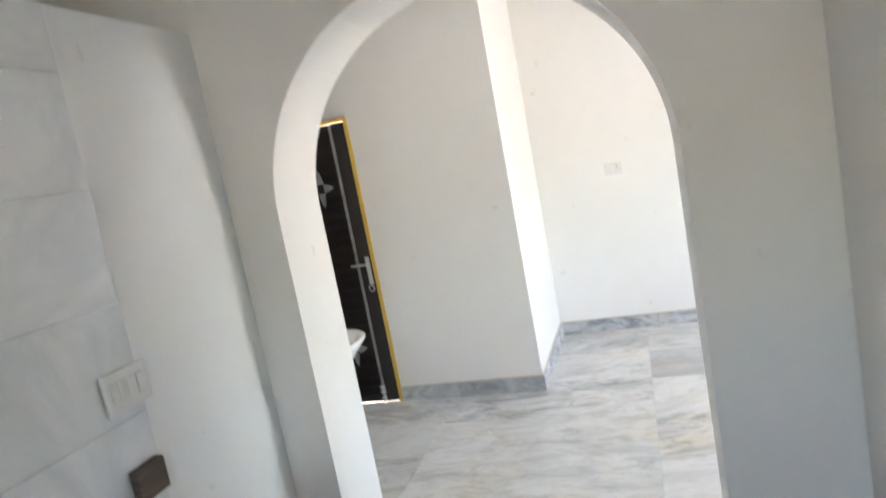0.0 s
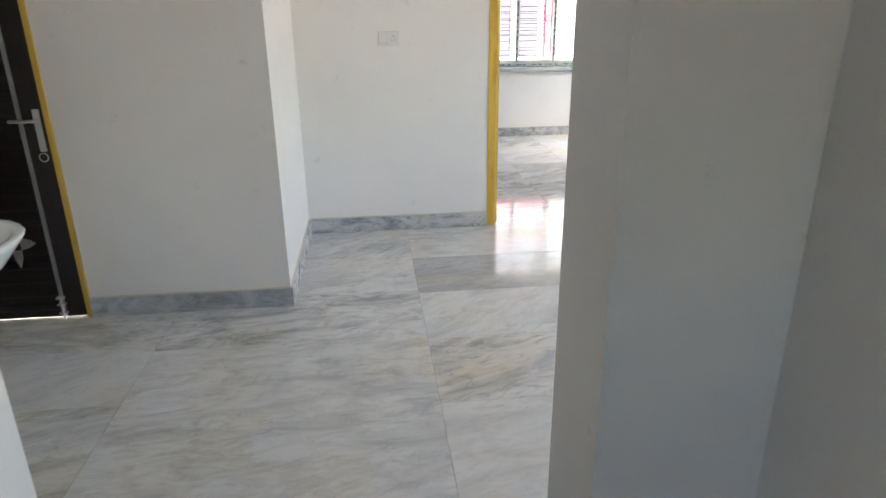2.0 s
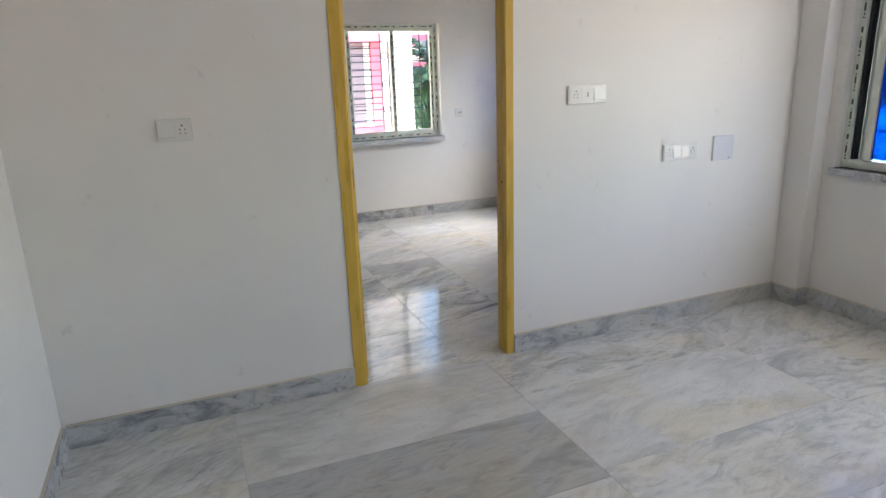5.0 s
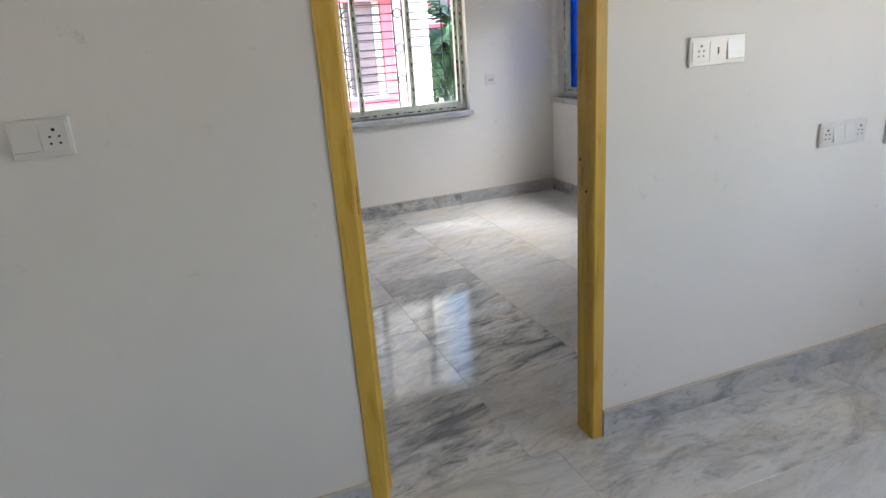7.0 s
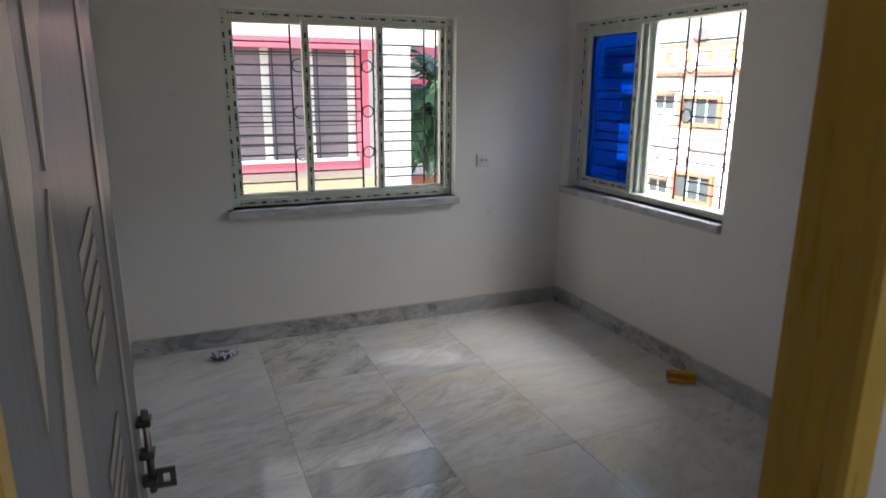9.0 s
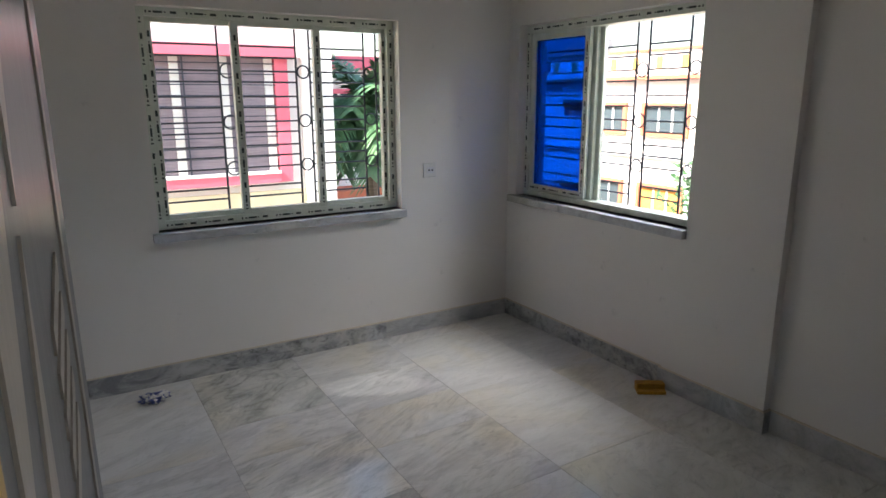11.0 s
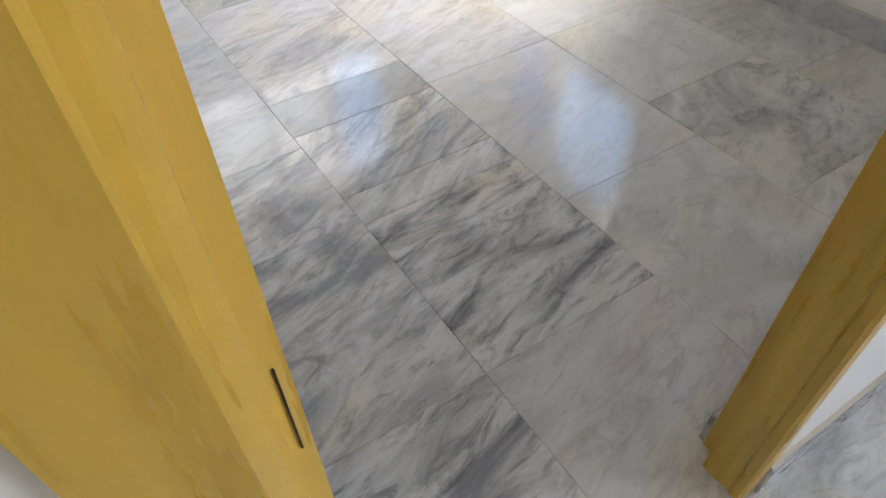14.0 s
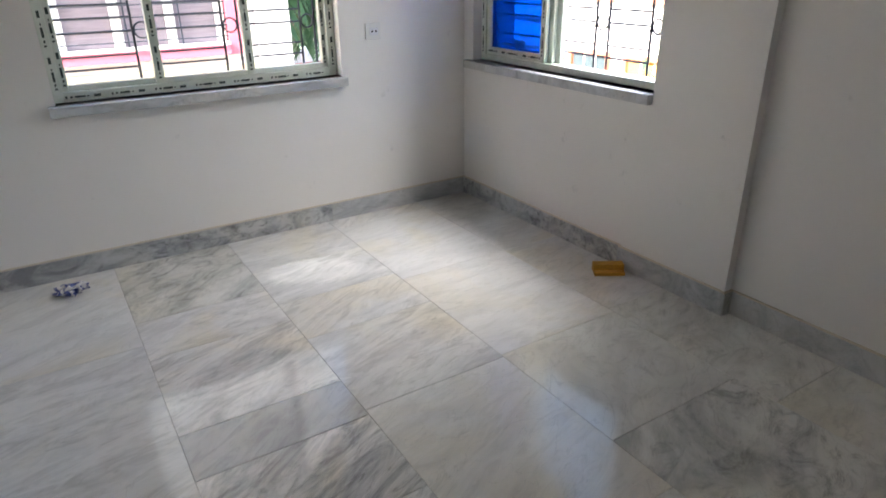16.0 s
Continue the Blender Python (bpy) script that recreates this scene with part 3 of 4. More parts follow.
# hall window
win = thing("window_3", "wide hall window with pale profiles and blue glass", "window", kind="structure")
hx = HE + 0.05
part("sill", boxed(HE - 0.03, HE + 0.25, 2.73, 5.17, 0.845, 0.885, bevel=0.004), SILL, win, "grey marble window sill")
part("frame_side", boxed(hx, hx + 0.1, 5.105, 5.149, 0.886, 2.029, bevel=0.003), FRAME_W, win)
part("frame_top", boxed(hx + 0.001, hx + 0.1, 2.76, 5.105, 1.98, 2.029, bevel=0.003), FRAME_W, win)
part("frame_bottom", boxed(hx + 0.001, hx + 0.1, 2.76, 5.105, 0.886, 0.935, bevel=0.003), FRAME_W, win)
for k in range(2):
    a = 4.51 + 0.02 * k
    sash = part("sash", boxed(hx + 0.02 + 0.04 * k, hx + 0.05 + 0.04 * k, 4.99 + 0.045 * k, 5.04 + 0.045 * k, 0.936, 1.979, bevel=0.003), FRAME_W, win, "blue glazed sliding sash")
    part("pane", boxed(hx + 0.03 + 0.04 * k, hx + 0.035 + 0.04 * k, a, 4.995 + 0.045 * k, 0.945, 1.97), BLUE, sash, "deep blue tinted glass")
    part("stile", boxed(hx + 0.02 + 0.04 * k, hx + 0.05 + 0.04 * k, a - 0.05, a, 0.936, 1.979, bevel=0.003), FRAME_W, sash)
part("seal", boxed(hx + 0.015, hx + 0.06, 5.085, 5.104, 0.936, 1.979), BLACK, win, "black rubber seal")
marks(win, [((hx, 5.127, 0.915), (hx, 5.127, 2.015), west)])


# ---------------------------------------------------------------- hall door
dd = thing("washroom_door", "closed dark brown laminate door with silver inlays", "door", place=(-2.80, BY, 0))
W_ = 0.855
part("frame", boxed(W_ - 0.026, W_ - 0.001, -0.012, 0.115, 0.0, 2.055), YELLOW, dd, "thin yellow painted frame edge")
part("frame", boxed(0.001, 0.026, -0.012, 0.115, 0.0, 2.055), YELLOW, dd, "thin yellow painted frame edge")
part("frame", boxed(0.0265, W_ - 0.0265, -0.012, 0.115, 2.03, 2.055), YELLOW, dd, "thin yellow painted frame edge")
part("leaf", boxed(0.03, W_ - 0.150, 0.002, 0.036, 0.01, 2.025), DOOR_DARK, dd, "dark ribbed laminate panel")
part("stile", boxed(W_ - 0.128, W_ - 0.03, 0.0, 0.036, 0.01, 2.025), DOOR_EDGE, dd)
part("strip", boxed(W_ - 0.149, W_ - 0.129, -0.002, 0.036, 0.01, 2.025), SILVER, dd, "vertical silver inlay strip")
for i in range(26):
    z = 0.04 + i * 0.077
    part("rib", prism(bmesh.new(), [(0.004, z), (-0.003, z + 0.016), (-0.003, z + 0.040), (0.004, z + 0.058)], "x", 0.035, W_ - 0.152), DOOR_DARK, dd)


def star(cz, cx):
    """A four-pointed inlay with hollow sides and a dark lozenge."""
    pts = []
    for k in range(4):
        for j in range(6):
            u = j / 6
            a = math.pi / 2 * (k + u)
            rad = 0.045 + 0.085 * abs(2 * u - 1) ** 1.7 + 0.0
            pts.append((cx + rad * 0.75 * math.cos(a), cz + rad * math.sin(a)))
    s_ = part("star", prism(bmesh.new(), pts, "y", -0.0065, 0.0), SILVER, dd, "silver four-pointed star inlay")
    part("lozenge", prism(bmesh.new(), [(cx + 0.022 * math.cos(a), cz + 0.032 * math.sin(a)) for a in (0, math.pi / 2, math.pi, 3 * math.pi / 2)], "y", -0.008, -0.006), BLACK, s_)
    part("outline", prism(bmesh.new(), [(cx + 0.034 * math.cos(a + 0.785), cz + 0.045 * math.sin(a + 0.785)) for a in (0, math.pi / 2, math.pi, 3 * math.pi / 2)], "y", -0.0072, -0.006), BLACK, s_)


for z in (1.60, 0.42):
    star(z, 0.56)
plate = part("lock_plate", boxed(W_ - 0.075, W_ - 0.045, -0.010, 0.0, 0.88, 1.08, bevel=0.003), STEEL, dd, "steel lock plate")
part("lever", rod(bmesh.new(), (W_ - 0.06, -0.045, 1.03), (W_ - 0.17, -0.045, 1.03), 0.008, 10), STEEL, plate, "steel lever handle")
part("spindle", rod(bmesh.new(), (W_ - 0.06, -0.05, 1.03), (W_ - 0.06, -0.008, 1.03), 0.009, 10), STEEL, plate)
part("key_ring", ring_of(bmesh.new(), (W_ - 0.06, -0.02, 0.855), 0.02, 0.003, "y"), STEEL, plate)
stop = part("floor_bolt", rod(bmesh.new(), (W_ - 0.139, -0.014, 0.0), (W_ - 0.139, -0.014, 0.13), 0.008, 10), STEEL, dd, "steel sliding bolt")
for z in (0.03, 0.08, 0.115):
    part("bracket", boxed(W_ - 0.158, W_ - 0.12, -0.024, -0.002, z, z + 0.01), STEEL, stop)

# wash basin on the hall side of the archway wall
basin = thing("wash_basin", "white ceramic wash basin fixed to the wall", "wash basin", place=(-2.25, 3.22, 0.69), turn=-90)
bm = bmesh.new()
levels = ((0.05, -0.14, 0.10), (0.11, -0.12, 0.14), (0.19, -0.05, 0.24), (0.245, 0.03, 0.33), (0.27, 0.06, 0.36), (0.262, 0.068, 0.352), (0.225, 0.06, 0.30), (0.17, -0.02, 0.22), (0.06, -0.09, 0.10))
rows_ = []
for hw, z, dep in levels:
    row = []
    for i in range(24):
        a = 2 * math.pi * i / 24
        yy = math.sin(a)
        row.append(bm.verts.new((hw * math.cos(a), 0.03 + 0.26 + yy * dep * 0.72, z)))
    rows_.append(row)
for ra, rb in zip(rows_, rows_[1:]):
    for i in range(24):
        bm.faces.new((ra[i], ra[(i + 1) % 24], rb[(i + 1) % 24], rb[i]))
bm.faces.new(rows_[-1])
bm.faces.new(rows_[0][::-1])
part("bowl", bm, CERAMIC, basin, smooth=True)
part("back_ledge", boxed(-0.24, 0.24, 0.002, 0.07, -0.02, 0.075, bevel=0.012), CERAMIC, basin)
tap = part("tap", rod(bmesh.new(), (0, 0.045, 0.06), (0, 0.045, 0.14), 0.011, 10), STEEL, basin, "chrome pillar tap", True)
part("spout", rod(bmesh.new(), (0, 0.04, 0.125), (0, 0.14, 0.115), 0.008, 10), STEEL, tap, smooth=True)
part("waste_pipe", rod(bmesh.new(), (0, 0.13, -0.30), (0, 0.13, -0.11), 0.018, 12), PVC, basin, smooth=True)

# ---------------------------------------------------------------- kitchen things
ct = thing("kitchen_counter", "black granite worktop on white side supports", "counter", place=(KW, 0, 0))
part("worktop", boxed(0.002, 0.69, KS + 0.01, 1.26, 0.785, 0.825, bevel=0.006), GRANITE, ct, "speckled black granite slab")
part("front_fascia", boxed(0.65, 0.68, KS + 0.01, 1.23, 0.715, 0.784), GRANITE, ct)
for y in (1.10, 0.0, -1.1):
    part("support", boxed(0.004, 0.58, y, y + 0.08, 0.0, 0.784), PAINT_COOL, ct)
bs = thing("tile_backsplash", "pale grey glazed wall tiles above the counter", "wall tiles", kind="structure")
for j in range(5):
    for i in range(5):
        ya, za = 1.425 - (i + 1) * 0.602, 0.827 + j * 0.302
        if za < 2.1:
            part("tile", boxed(KW, KW + 0.009, ya, ya + 0.6, za, min(za + 0.3, 2.208)), TILE, bs)
sw = thing("switch_board", "white kitchen switch board on the tiled wall", "switch", place=(KW + 0.009, 1.37, 1.21))
part("plate", boxed(0.0, 0.012, -0.075, 0.075, -0.055, 0.055, bevel=0.004), WHITE_PLASTIC, sw)
for i in range(4):
    part("rocker", boxed(0.010, 0.017, -0.058 + i * 0.03, -0.034 + i * 0.03, -0.028, 0.028, bevel=0.002), WHITE_PLASTIC, sw)
box_ob = thing("wall_socket_box", "reddish brown open socket box above the counter", "socket", place=(KW + 0.009, 1.36, 0.955))
part("body", boxed(0.0, 0.03, -0.05, 0.05, -0.045, 0.045, bevel=0.006), BARK, box_ob)
pipe = thing("pipe_stub", "short white plastic water pipe stub in the wall", "pipe", place=(KW, 1.93, 0.46))
part("tube", rod(bmesh.new(), (0.0, 0, 0), (0.085, 0, -0.004), 0.011, 14), PVC, pipe, smooth=True)
part("hole", rod(bmesh.new(), (0.0005, 0, 0.004), (0.002, 0, 0.004), 0.024, 12), BLACK, pipe, "broken dark hole in the plaster")


# ---------------------------------------------------------------- switch plates
def switch_plate(x, z, w, h, modules, label, facing=-1, y=D0):
    s = thing("switch_plate", label, "switch plate", "switch plates on the doorway wall", place=(x, y, z))
    part("plate", boxed(-w / 2, w / 2, -0.011, 0.0, -h / 2, h / 2, bevel=0.004), WHITE_PLASTIC, s)
    part("back_box", boxed(-w / 2 + 0.004, w / 2 - 0.004, -0.0005, 0.0, -h / 2 + 0.004, h / 2 - 0.004), WHITE_PLASTIC, s)
    n_ = len(modules)
    mw = (w - 0.016) / n_
    for i, kind in enumerate(modules):
        cx_ = -w / 2 + 0.008 + mw * (i + 0.5)
        if kind == "s":
            so = part("socket", boxed(cx_ - mw / 2 + 0.001, cx_ + mw / 2 - 0.001, -0.0135, -0.0105, -h / 2 + 0.014, h / 2 - 0.014, bevel=0.001), WHITE_PLASTIC, s, "five-pin socket")
            for px, pz, rr in ((0, 0.018, 0.0042), (-0.010, 0.002, 0.003), (0.010, 0.002, 0.003), (-0.010, -0.014, 0.003), (0.010, -0.014, 0.003)):
                part("pin_hole", rod(bmesh.new(), (cx_ + px, -0.0145, pz), (cx_ + px, -0.013, pz), rr, 8), BLACK, so)
        elif kind == "r":
            part("rocker", prism(bmesh.new(), [(-0.0105, -h / 2 + 0.016), (-0.019, -h / 2 + 0.018), (-0.0125, h / 2 - 0.016), (-0.0105, h / 2 - 0.016)], "x", cx_ - mw / 2 + 0.001, cx_ + mw / 2 - 0.001), WHITE_PLASTIC, s, "rocker switch")
        else:
            part("blank", boxed(cx_ - mw / 2 + 0.001, cx_ + mw / 2 - 0.001, -0.0125, -0.0105, -h / 2 + 0.014, h / 2 - 0.014), WHITE_PLASTIC, s)
            if kind == "d":
                part("indicator", boxed(cx_ - 0.003, cx_ + 0.003, -0.0135, -0.012, -0.012, 0.010), BLACK, s)
    return s


switch_plate(-0.299, 1.325, 0.135, 0.092, "rs", "white switch plate with a five-pin socket")
switch_plate(1.713, 1.378, 0.235, 0.095, "sdr", "white wide switch plate with a socket and switches")
switch_plate(2.356, 1.028, 0.245, 0.092, "srrs", "white switch plate with two sockets and switches")
bp = thing("blank_cover_plate", "glossy white square cover plate on the wall", "cover plate", place=(2.676, D0, 1.028))
part("plate", boxed(-0.078, 0.078, -0.012, 0.0, -0.072, 0.072, bevel=0.003), PLATE, bp)
part("screw", rod(bmesh.new(), (0.045, -0.0135, -0.06), (0.045, -0.011, -0.06), 0.005, 8), DARK_STEEL, bp)
s_ = thing("wall_socket", "small white two-pin wall socket", "socket", place=(2.533, N0, 1.073))
part("plate", boxed(-0.047, 0.047, -0.010, 0.0, -0.045, 0.045, bevel=0.004), WHITE_PLASTIC, s_)
part("insert", boxed(-0.022, 0.030, -0.0125, -0.0095, -0.020, 0.020), PLATE, s_)
for px in (-0.008, 0.016):
    part("pin_hole", rod(bmesh.new(), (px, -0.0135, 0.0), (px, -0.012, 0.0), 0.0065, 8), BLACK, s_)

# ---------------------------------------------------------------- loose things
pp = thing("crumpled_paper", "crumpled blue and white printed paper ball", "paper", place=(0.772, 8.70, 0.0))
bm = bmesh.new()
bmesh.ops.create_icosphere(bm, subdivisions=3, radius=1.0)
for v in bm.verts:
    k = 0.75 + 0.5 * noise.noise(v.co * 2.3) + 0.25 * noise.noise(v.co * 6)
    v.co = Vector((v.co.x * 0.085 * k, v.co.y * 0.055 * k, max(0.001, 0.028 + v.co.z * 0.035 * k)))
part("sheet", bm, PAPER, pp)
bk = thing("wood_offcuts", "two ochre painted wooden offcuts lying on the floor", "offcut", place=(3.055, 7.475, 0.0), turn=-33)
part("block", boxed(-0.075, 0.075, -0.02, 0.03, 0.0, 0.045, bevel=0.004), CARDBOARD, bk)
part("batten", boxed(-0.077, 0.073, -0.055, -0.022, 0.0, 0.018, bevel=0.003), CARDBOARD, bk)

# ---------------------------------------------------------------- outside
G = -3.4
ground = structure("ground", boxed(-600, 600, -600, 600, G - 0.2, G), GROUND, "dusty pale ground below the windows", "ground")


def far_window(parent, axis, plane, u0, u1, z0, z1, band, surround, fill, bars=2, proud=0.06):
    """A window of a neighbouring house: surround, dark filling and bars."""
    def slab(a, b, lo, hi, d0, d1):
        return boxed(a, b, plane - d1, plane - d0, lo, hi) if axis == "y" else boxed(plane - d1, plane - d0, a, b, lo, hi)
    w = part("window", slab(u0, u1, z0, z1, -0.02, 0.012), fill, parent)
    for a, b, lo, hi in ((u0 - band, u0, z0 - band, z1 + band), (u1, u1 + band, z0 - band, z1 + band), (u0, u1, z1, z1 + band), (u0, u1, z0 - band, z0)):
        part("surround", slab(a, b, lo, hi, -0.01, proud), surround, w)
    for i in range(1, bars + 1):
        u = u0 + (u1 - u0) * i / (bars + 1)
        part("mullion", slab(u - 0.03, u + 0.03, z0, z1, 0.012, 0.035), HOUSE_WHITE, w)
    return w


nb = thing("north_house", "white and cream house with a pink-bordered window", "house")
NY = 12.9
part("wall", boxed(-14, 3.42, NY, NY + 9, G, 5.5), HOUSE_WHITE, nb)
part("lower_wall", boxed(-14, 3.06, NY - 0.03, NY, G, 0.45), HOUSE_CREAM, nb, "cream painted lower wall")
part("pilaster", boxed(3.06, 3.43, NY - 0.10, NY + 0.4, G, 5.4), HOUSE_WHITE, nb, "white corner pilaster")
nw = part("window", boxed(0.35, 2.74, NY - 0.012, NY + 0.02, 0.69, 1.97), SHUTTER, nb, "closed grey-lilac blind")
part("surround", boxed(2.74, 2.89, NY - 0.09, NY, 0.555, 1.97), HOUSE_PINK, nw)
part("surround", boxed(0.2, 0.35, NY - 0.09, NY, 0.555, 1.97), HOUSE_PINK, nw)
part("surround", boxed(0.35, 2.74, NY - 0.12, NY, 0.555, 0.66), HOUSE_PINK, nw)
part("stone_sill", boxed(0.35, 2.74, NY - 0.13, NY - 0.001, 0.66, 0.69), HOUSE_WHITE, nw, "pale stone sill")
part("lintel", boxed(0.1, 2.957, NY - 0.22, NY, 1.97, 2.09), HOUSE_PINK, nw, "projecting pink lintel")
for u in (0.40, 1.15, 1.67, 2.18, 2.68):
    part("mullion", boxed(u - 0.045, u + 0.045, NY - 0.05, NY - 0.012, 0.69, 1.97), HOUSE_WHITE, nw)
for u in (0.8, 1.75, 2.27):
    part("window_bar", boxed(u - 0.008, u + 0.008, NY - 0.075, NY - 0.06, 0.69, 1.97), GRILLE, nw)
for i in range(11):
    part("window_bar", boxed(0.35, 2.74, NY - 0.089, NY - 0.076, 0.74 + i * 0.115, 0.752 + i * 0.115), GRILLE, nw)
part("roof", boxed(-14.3, 3.7, NY - 0.5, NY + 9.3, 5.5, 5.7), HOUSE_PINK, nb)

fb = thing("far_house", "pale pink-trimmed house behind the palm", "house")
part("wall", boxed(3.6, 11.5, 19.0, 26.0, G, 2.3), HOUSE_WHITE, fb)
part("ledge", boxed(3.5, 11.6, 18.5, 19.0, 2.12, 2.37), HOUSE_PINK, fb)
part("balcony", boxed(4.6, 8.0, 18.2, 19.0, -0.6, -0.45), ORANGE, fb)
for u in (4.1, 5.6, 7.1):
    far_window(fb, "y", 19.0, u, u + 0.8, 0.4, 1.6, 0.1, HOUSE_PINK, FAR_GLASS, 1)
    far_window(fb, "y", 19.0, u, u + 0.8, -2.2, -0.9, 0.1, ORANGE, FAR_GLASS, 1)

eb = thing("east_house", "peach rendered apartment house with orange window surrounds", "apartment house")
EX = 16.0
part("wall", boxed(EX, EX + 12, 12, 40, G, 2.0), HOUSE_PEACH, eb)
part("ledge", boxed(EX - 0.35, EX + 0.1, 12, 40, 2.0, 2.10), ORANGE, eb, "red-brown ledge under the parapet")
part("parapet", boxed(EX - 0.05, EX + 0.15, 12, 40, 2.10, 2.80), HOUSE_PEACH, eb)
part("coping", boxed(EX - 0.12, EX + 0.22, 12, 40, 2.80, 2.87), ORANGE, eb, "red-brown parapet coping")
part("string_course", boxed(EX - 0.12, EX, 12, 40, -0.30, -0.18), HOUSE_WHITE, eb)
part("rain_pipe", rod(bmesh.new(), (EX - 0.08, 21.8, G), (EX - 0.08, 21.8, 2.0), 0.06, 8), HOUSE_WHITE, eb, "white rain-water pipe")
for u in (20.05, 17.7, 15.35, 13.0, 24.2, 26.6, 29.0):
    for z, fill in ((0.46, FAR_GLASS), (-1.95, CURTAIN if u in (17.7, 15.35) else FAR_GLASS)):
        far_window(eb, "x", EX, u, u + 1.5, z, z + 0.75, 0.12, ORANGE, fill, 2, 0.12)
for z in (0.86, -1.95):
    w_ = far_window(eb, "x", EX, 22.0, 22.85, z, z + 0.42, 0.05, HOUSE_WHITE, FAR_GLASS, 1, 0.03)
    part("lintel", boxed(EX - 0.3, EX, 21.9, 22.95, z + 0.48, z + 0.54), ORANGE, w_)
for u in range(14):
    part("vent", boxed(EX - 0.058, EX - 0.045, 13.2 + u * 0.91, 13.45 + u * 0.91, 2.32, 2.66), CURTAIN, eb, "small ochre parapet opening")
part("satellite_dish", rod(bmesh.new(), (EX + 0.3, 21.4, 3.05), (EX + 0.2, 21.3, 3.17), 0.26, 16), DARK_STEEL, eb)
part("dish_mast", rod(bmesh.new(), (EX + 0.3, 21.4, 2.6), (EX + 0.3, 21.4, 3.05), 0.03, 6), DARK_STEEL, eb)


def palm(place, height, fronds, spread, seed, label):
    rng = random.Random(seed)
    p = thing("palm_tree", label, "palm tree", place=place)
    bm = bmesh.new()
    prev = None
    for i in range(15):
        z = height * i / 14
        rr = 0.11 - 0.035 * i / 14 + (0.012 if i % 2 else 0)
        ring = [bm.verts.new((0.12 * math.sin(z * 0.7) + rr * math.cos(a * math.pi / 5), rr * math.sin(a * math.pi / 5), z)) for a in range(10)]
        if prev:
            for a in range(10):
                bm.faces.new((prev[a], prev[(a + 1) % 10], ring[(a + 1) % 10], ring[a]))
        prev = ring
    bm.faces.new(prev)
    part("trunk", bm, BARK, p)
    top = Vector((0.12 * math.sin(height * 0.7), 0, height))
    for f in range(fronds):
        az, lift = 2 * math.pi * rng.random(), rng.uniform(-0.9, 1.25)
        length = spread * rng.uniform(0.75, 1.1)
        bm = bmesh.new()
        # arched rachis with narrow drooping leaflets on both sides
        pts, d, pos = [], Vector((math.cos(az) * math.cos(lift), math.sin(az) * math.cos(lift), math.sin(lift))), top.copy()
        pos.z -= rng.random() * 0.5
        for s in range(10):
            pts.append(pos.copy())
            pos += d * length / 9
            d = (d + Vector((0, 0, -0.16))).normalized()
        for a, b in zip(pts, pts[1:]):
            dr = (b - a).normalized()
            sd = dr.cross(Vector((0, 0, 1)))
            sd = sd.normalized() if sd.length > 1e-3 else Vector((1, 0, 0))
            w = 0.012
            bm.faces.new([bm.verts.new(q) for q in (a - sd * w, a + sd * w, b + sd * w * 0.8, b - sd * w * 0.8)])
            for half in (0.0, 0.34, 0.67):
                o = a.lerp(b, half)
                for sgn in (-1, 1):
                    ll = length * rng.uniform(0.30, 0.42)
                    tip = o + (sd * sgn * 0.75 + dr * 0.65 + Vector((0, 0, rng.uniform(-0.55, -0.05)))) * ll
                    mid = o.lerp(tip, 0.45) + Vector((0, 0, 0.06 * ll))
                    wv = dr * 0.016
                    v0, v1, v2, v3, v4 = (bm.verts.new(q) for q in (o - wv, o + wv, mid + wv * 1.5, tip, mid - wv * 1.5))
                    bm.faces.new((v0, v1, v2, v4))
                    bm.faces.new((v4, v2, v3))
        part("frond", bm, LEAF, p)
    return p


palm((4.22, 13.6, G), 5.0, 42, 1.0, 3, "green fan-headed palm standing beside the neighbouring house")


def leafy_tree(place, height, crown, seed, label):
    rng = random.Random(seed)
    t = thing("garden_tree", label, "tree", place=place)
    bm = bmesh.new()
    bmesh.ops.create_cone(bm, cap_ends=True, segments=10, radius1=0.2, radius2=0.09, depth=height, matrix=Matrix.Translation((0, 0, height / 2)))
    limbs = []
    for i in range(9):
        a, z = rng.uniform(0, 6.28), height * rng.uniform(0.55, 1.0)
        e = Vector((math.cos(a) * crown * 0.8, math.sin(a) * crown * 0.8, z + crown * rng.uniform(0.1, 0.7)))
        rod(bm, (0, 0, z), e, 0.04, 6)
        limbs.append(e)
    part("trunk", bm, BARK, t)
    vs, fs = [], []
    for i in range(5200):
        e = rng.choice(limbs)
        c = e + Vector((rng.gauss(0, 0.36), rng.gauss(0, 0.36), rng.gauss(0, 0.3))) * crown * 0.8
        u = Vector((rng.gauss(0, 1), rng.gauss(0, 1), rng.gauss(0, 0.6))).normalized() * rng.uniform(0.07, 0.13)
        v = u.cross(Vector((rng.gauss(0, 1), rng.gauss(0, 1), rng.gauss(0, 1)))).normalized() * 0.04
        k = len(vs)
        vs += [c - u, c + v, c + u, c - v]
        fs.append((k, k + 1, k + 2, k + 3))
    me = bpy.data.meshes.new("crown")
    me.from_pydata(vs, [], fs)
    me.materials.append(LEAF)
    o = new("crown", me)
    o.parent = t
    return t


leafy_tree((13.2, 13.2, G), 2.6, 1.5, 8, "leafy green tree in front of the apartment house")

# ---------------------------------------------------------------- skirtings


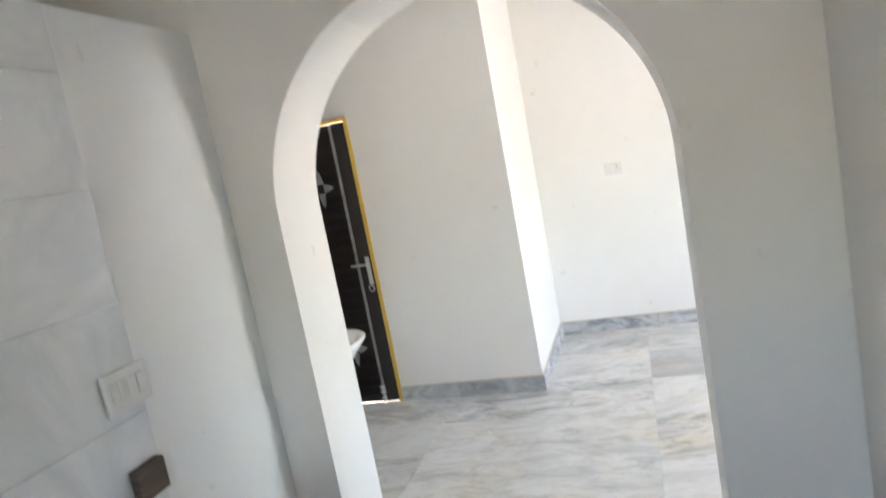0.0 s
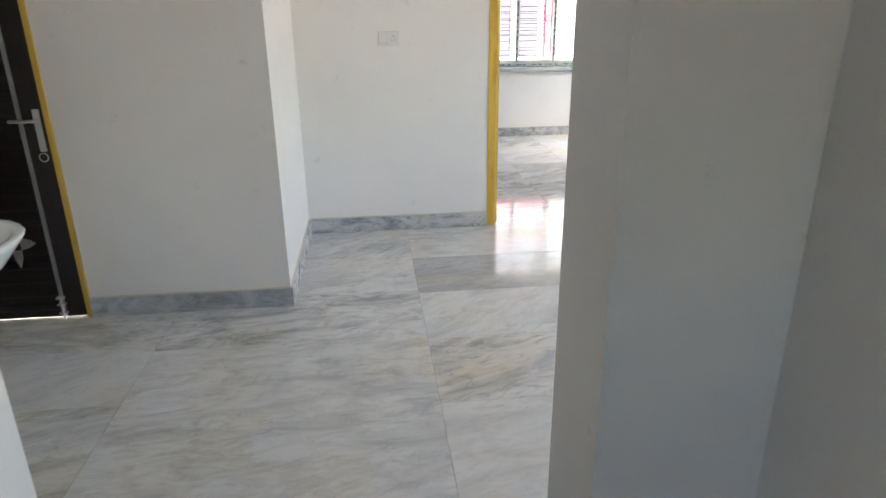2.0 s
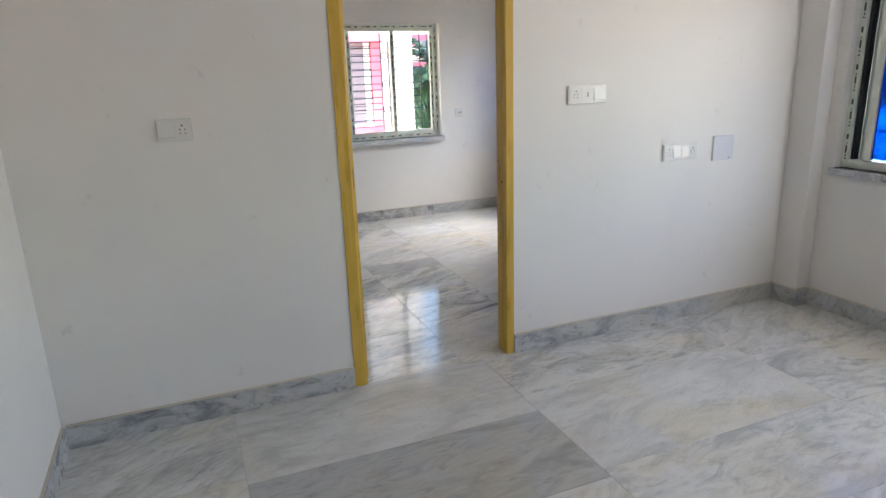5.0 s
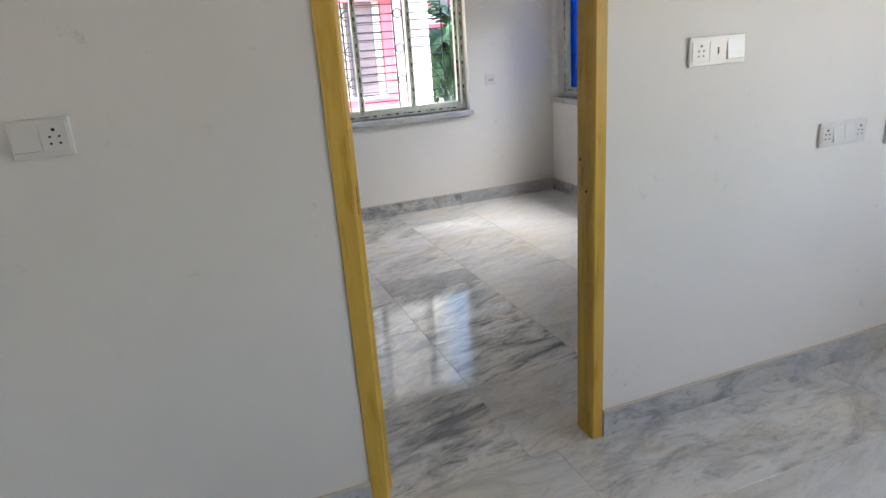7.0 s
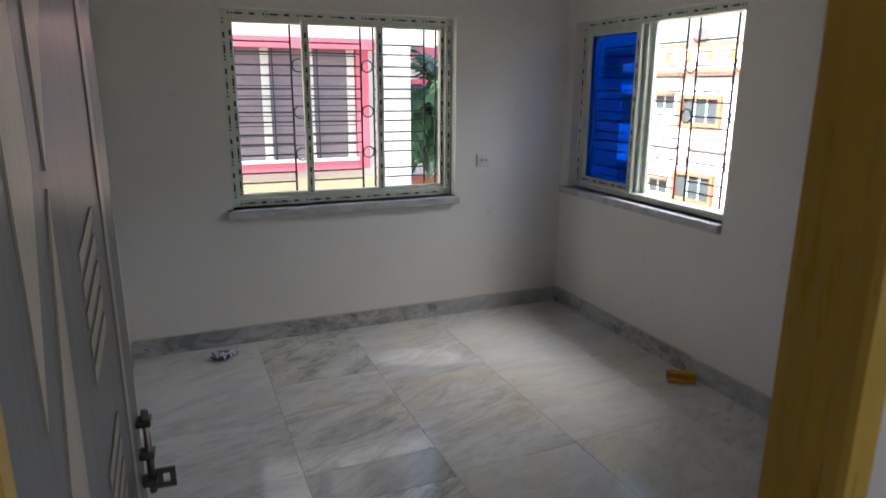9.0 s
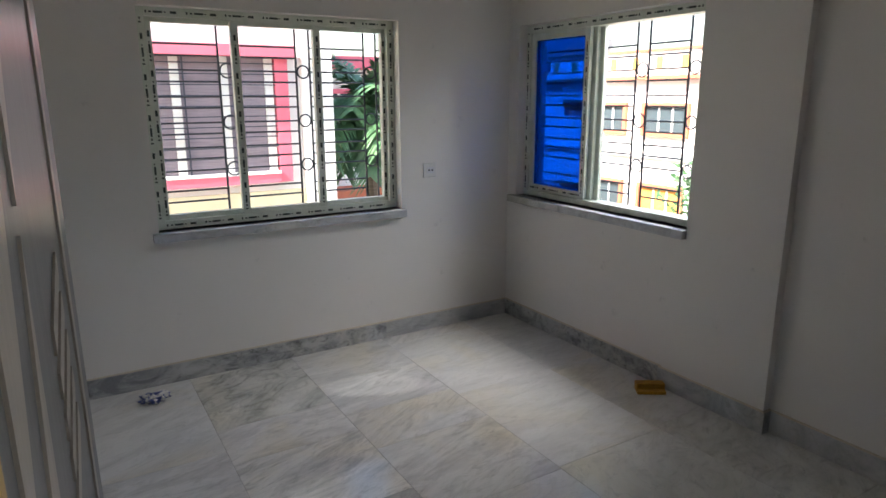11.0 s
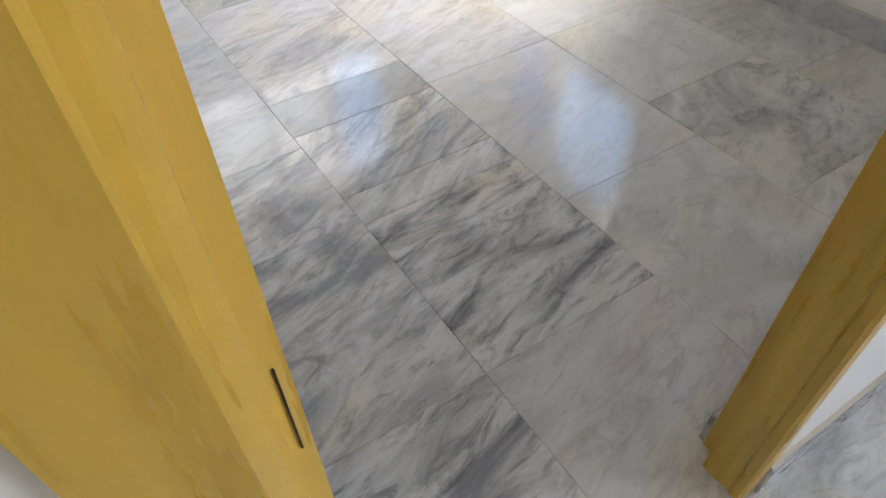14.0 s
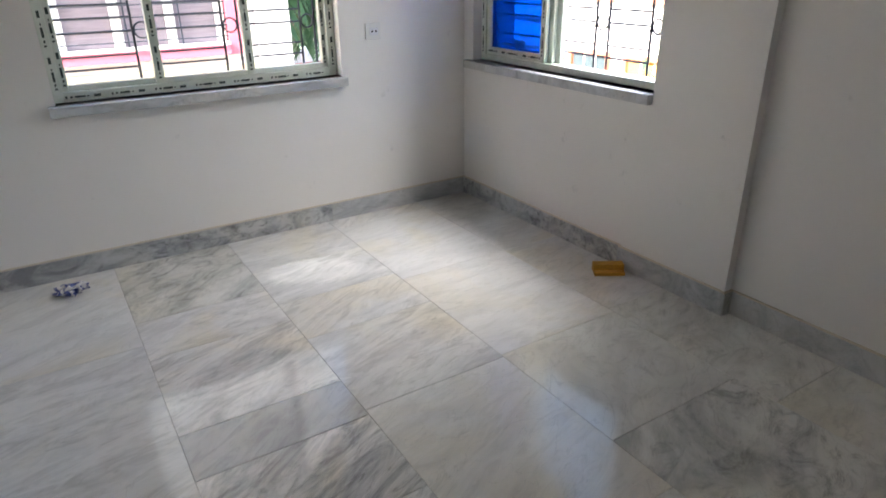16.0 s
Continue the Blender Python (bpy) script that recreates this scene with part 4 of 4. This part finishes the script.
def skirting(axis, a, b, plane, out, z1=0.105, t=0.014):
    """Marble skirting along a wall face, in lengths, with a rough mortar lip on top."""
    s = thing("baseboard", "grey veined marble skirting along the wall", "skirting", kind="structure")
    n_ = max(1, round((b - a) / 1.05))
    for i in range(n_):
        u0 = a + (b - a) * i / n_ + (0.0008 if i else 0)
        u1 = a + (b - a) * (i + 1) / n_
        lo, hi = sorted((plane, plane + out * t))
        part("slab", boxed(u0, u1, lo, hi, 0.0, z1) if axis == "x" else boxed(lo, hi, u0, u1, 0.0, z1), SKIRT, s)
    lo, hi = sorted((plane, plane + out * t * 0.7))
    part("mortar_lip", boxed(a, b, lo, hi, z1, z1 + 0.006) if axis == "x" else boxed(lo, hi, a, b, z1, z1 + 0.006), LIP, s, "cream mortar line")


LIP = wall_paint("mortar_lip", (0.62, 0.55, 0.45), 0.9)
skirting("x", BX + 0.015, DL - 0.002, D0, -1)
skirting("x", DR + 0.002, 3.207, D0, -1)
skirting("y", 5.211, D0 - 0.015, 3.207, -1)
skirting("x", 3.208, HE - 0.015, 5.225, -1)
skirting("y", A1, 5.21, HE, -1)
skirting("y", BY, D0 - 0.015, BX, 1)
skirting("x", -1.944, BX + 0.014, BY, -1)
skirting("y", A0, A1, OL, 1)
skirting("y", A0, A1, OR, -1)
skirting("x", OR, HE - 0.015, A1, 1)
skirting("x", OR - 0.014, KE - 0.015, A0, -1)
skirting("x", KW + 0.015, OL + 0.014, A0, -1)
skirting("y", KS, A0, KE, -1)
skirting("y", 1.26, A0, KW, 1)
skirting("x", RW + 0.015, RE - 0.015, N0, -1)
skirting("y", CN + 0.10, N0, RE, -1)
skirting("y", CS, CN + 0.10, RE - 0.014, -1)
skirting("x", RE - 0.028, RE + 0.035, CS, -1)
skirting("y", D1, CS - 0.015, RE + 0.035, -1)
skirting("y", D1, N0, RW, 1)
skirting("x", DR, RE + 0.02, D1, 1)

# ---------------------------------------------------------------- floor slabs


def slabs(name, label, columns, mat):
    f = thing(name, label, "floor", kind="structure")
    g = 0.0005
    for xa, xb, ys, *marbles in columns:
        for k, (ya, yb) in enumerate(zip(ys, ys[1:])):
            bm = bmesh.new()
            e = 0.0012
            lo = [bm.verts.new(p) for p in ((xa + g, ya + g, -0.02), (xb - g, ya + g, -0.02), (xb - g, yb - g, -0.02), (xa + g, yb - g, -0.02))]
            mi = [bm.verts.new(p) for p in ((xa + g, ya + g, -e), (xb - g, ya + g, -e), (xb - g, yb - g, -e), (xa + g, yb - g, -e))]
            hi = [bm.verts.new(p) for p in ((xa + g + e, ya + g + e, 0), (xb - g - e, ya + g + e, 0), (xb - g - e, yb - g - e, 0), (xa + g + e, yb - g - e, 0))]
            bm.faces.new(hi)
            for p, q in ((lo, mi), (mi, hi)):
                for i in range(4):
                    bm.faces.new((p[i], p[(i + 1) % 4], q[(i + 1) % 4], q[i]))
            part("slab", bm, marbles[0][k] if marbles else mat, f)


P_, A_, M_, G_ = FLOOR_P, FLOOR_A, FLOOR_M, FLOOR_G
bed_rows = ((RW, 0.975, (D0, 5.95, 6.62, 7.05, 8.02, RN), (A_, A_, A_, P_, P_)),
            (0.975, 1.555, (D0, 5.95, 6.59, 6.73, 7.12, 7.358, 7.90, 8.23, RN), (P_, P_, A_, A_, A_, G_, A_, A_, M_)[1:]),
            (1.555, 2.157, (D0, 6.33, 7.15, 7.70, 8.05, 8.45, RN), (M_, P_, P_, P_, P_, P_)),
            (2.157, 2.782, (D0, 5.95, 6.57, 7.167, 7.97, 8.77, RN), (M_, M_, M_, P_, P_, A_)),
            (2.782, RE + 0.035, (D0, 6.4, 7.2, 7.965, RN), (M_, M_, P_, P_)))
slabs("floor_bedroom", "polished grey-white streaked marble floor slabs", bed_rows, FLOOR_A)
ys = (A1, 3.15, 3.70, 4.25, 4.80, D0)
ys2 = (A1, 3.31, 3.79, 4.30, 4.95, D0)
hall_rows = ((HW, -2.85, ys), (-2.85, -1.515, ys2), (-1.515, -0.22, (A1, 3.75, 4.3, 4.85, D0)), (-0.22, 1.08, ys, (FLOOR_H, FLOOR_H, FLOOR_H, FLOOR_G, FLOOR_H)), (1.08, 2.38, ys2), (2.38, HE, ys))
slabs("floor_hall", "pale streaked marble floor slabs", hall_rows, FLOOR_H)
slabs("floor_kitchen", "pale streaked marble floor slabs", ((KW, -0.70, (KS, -0.4, 0.8, 1.9, A1)), (-0.70, KE, (KS, 0.2, 1.4, A1))), FLOOR_H)
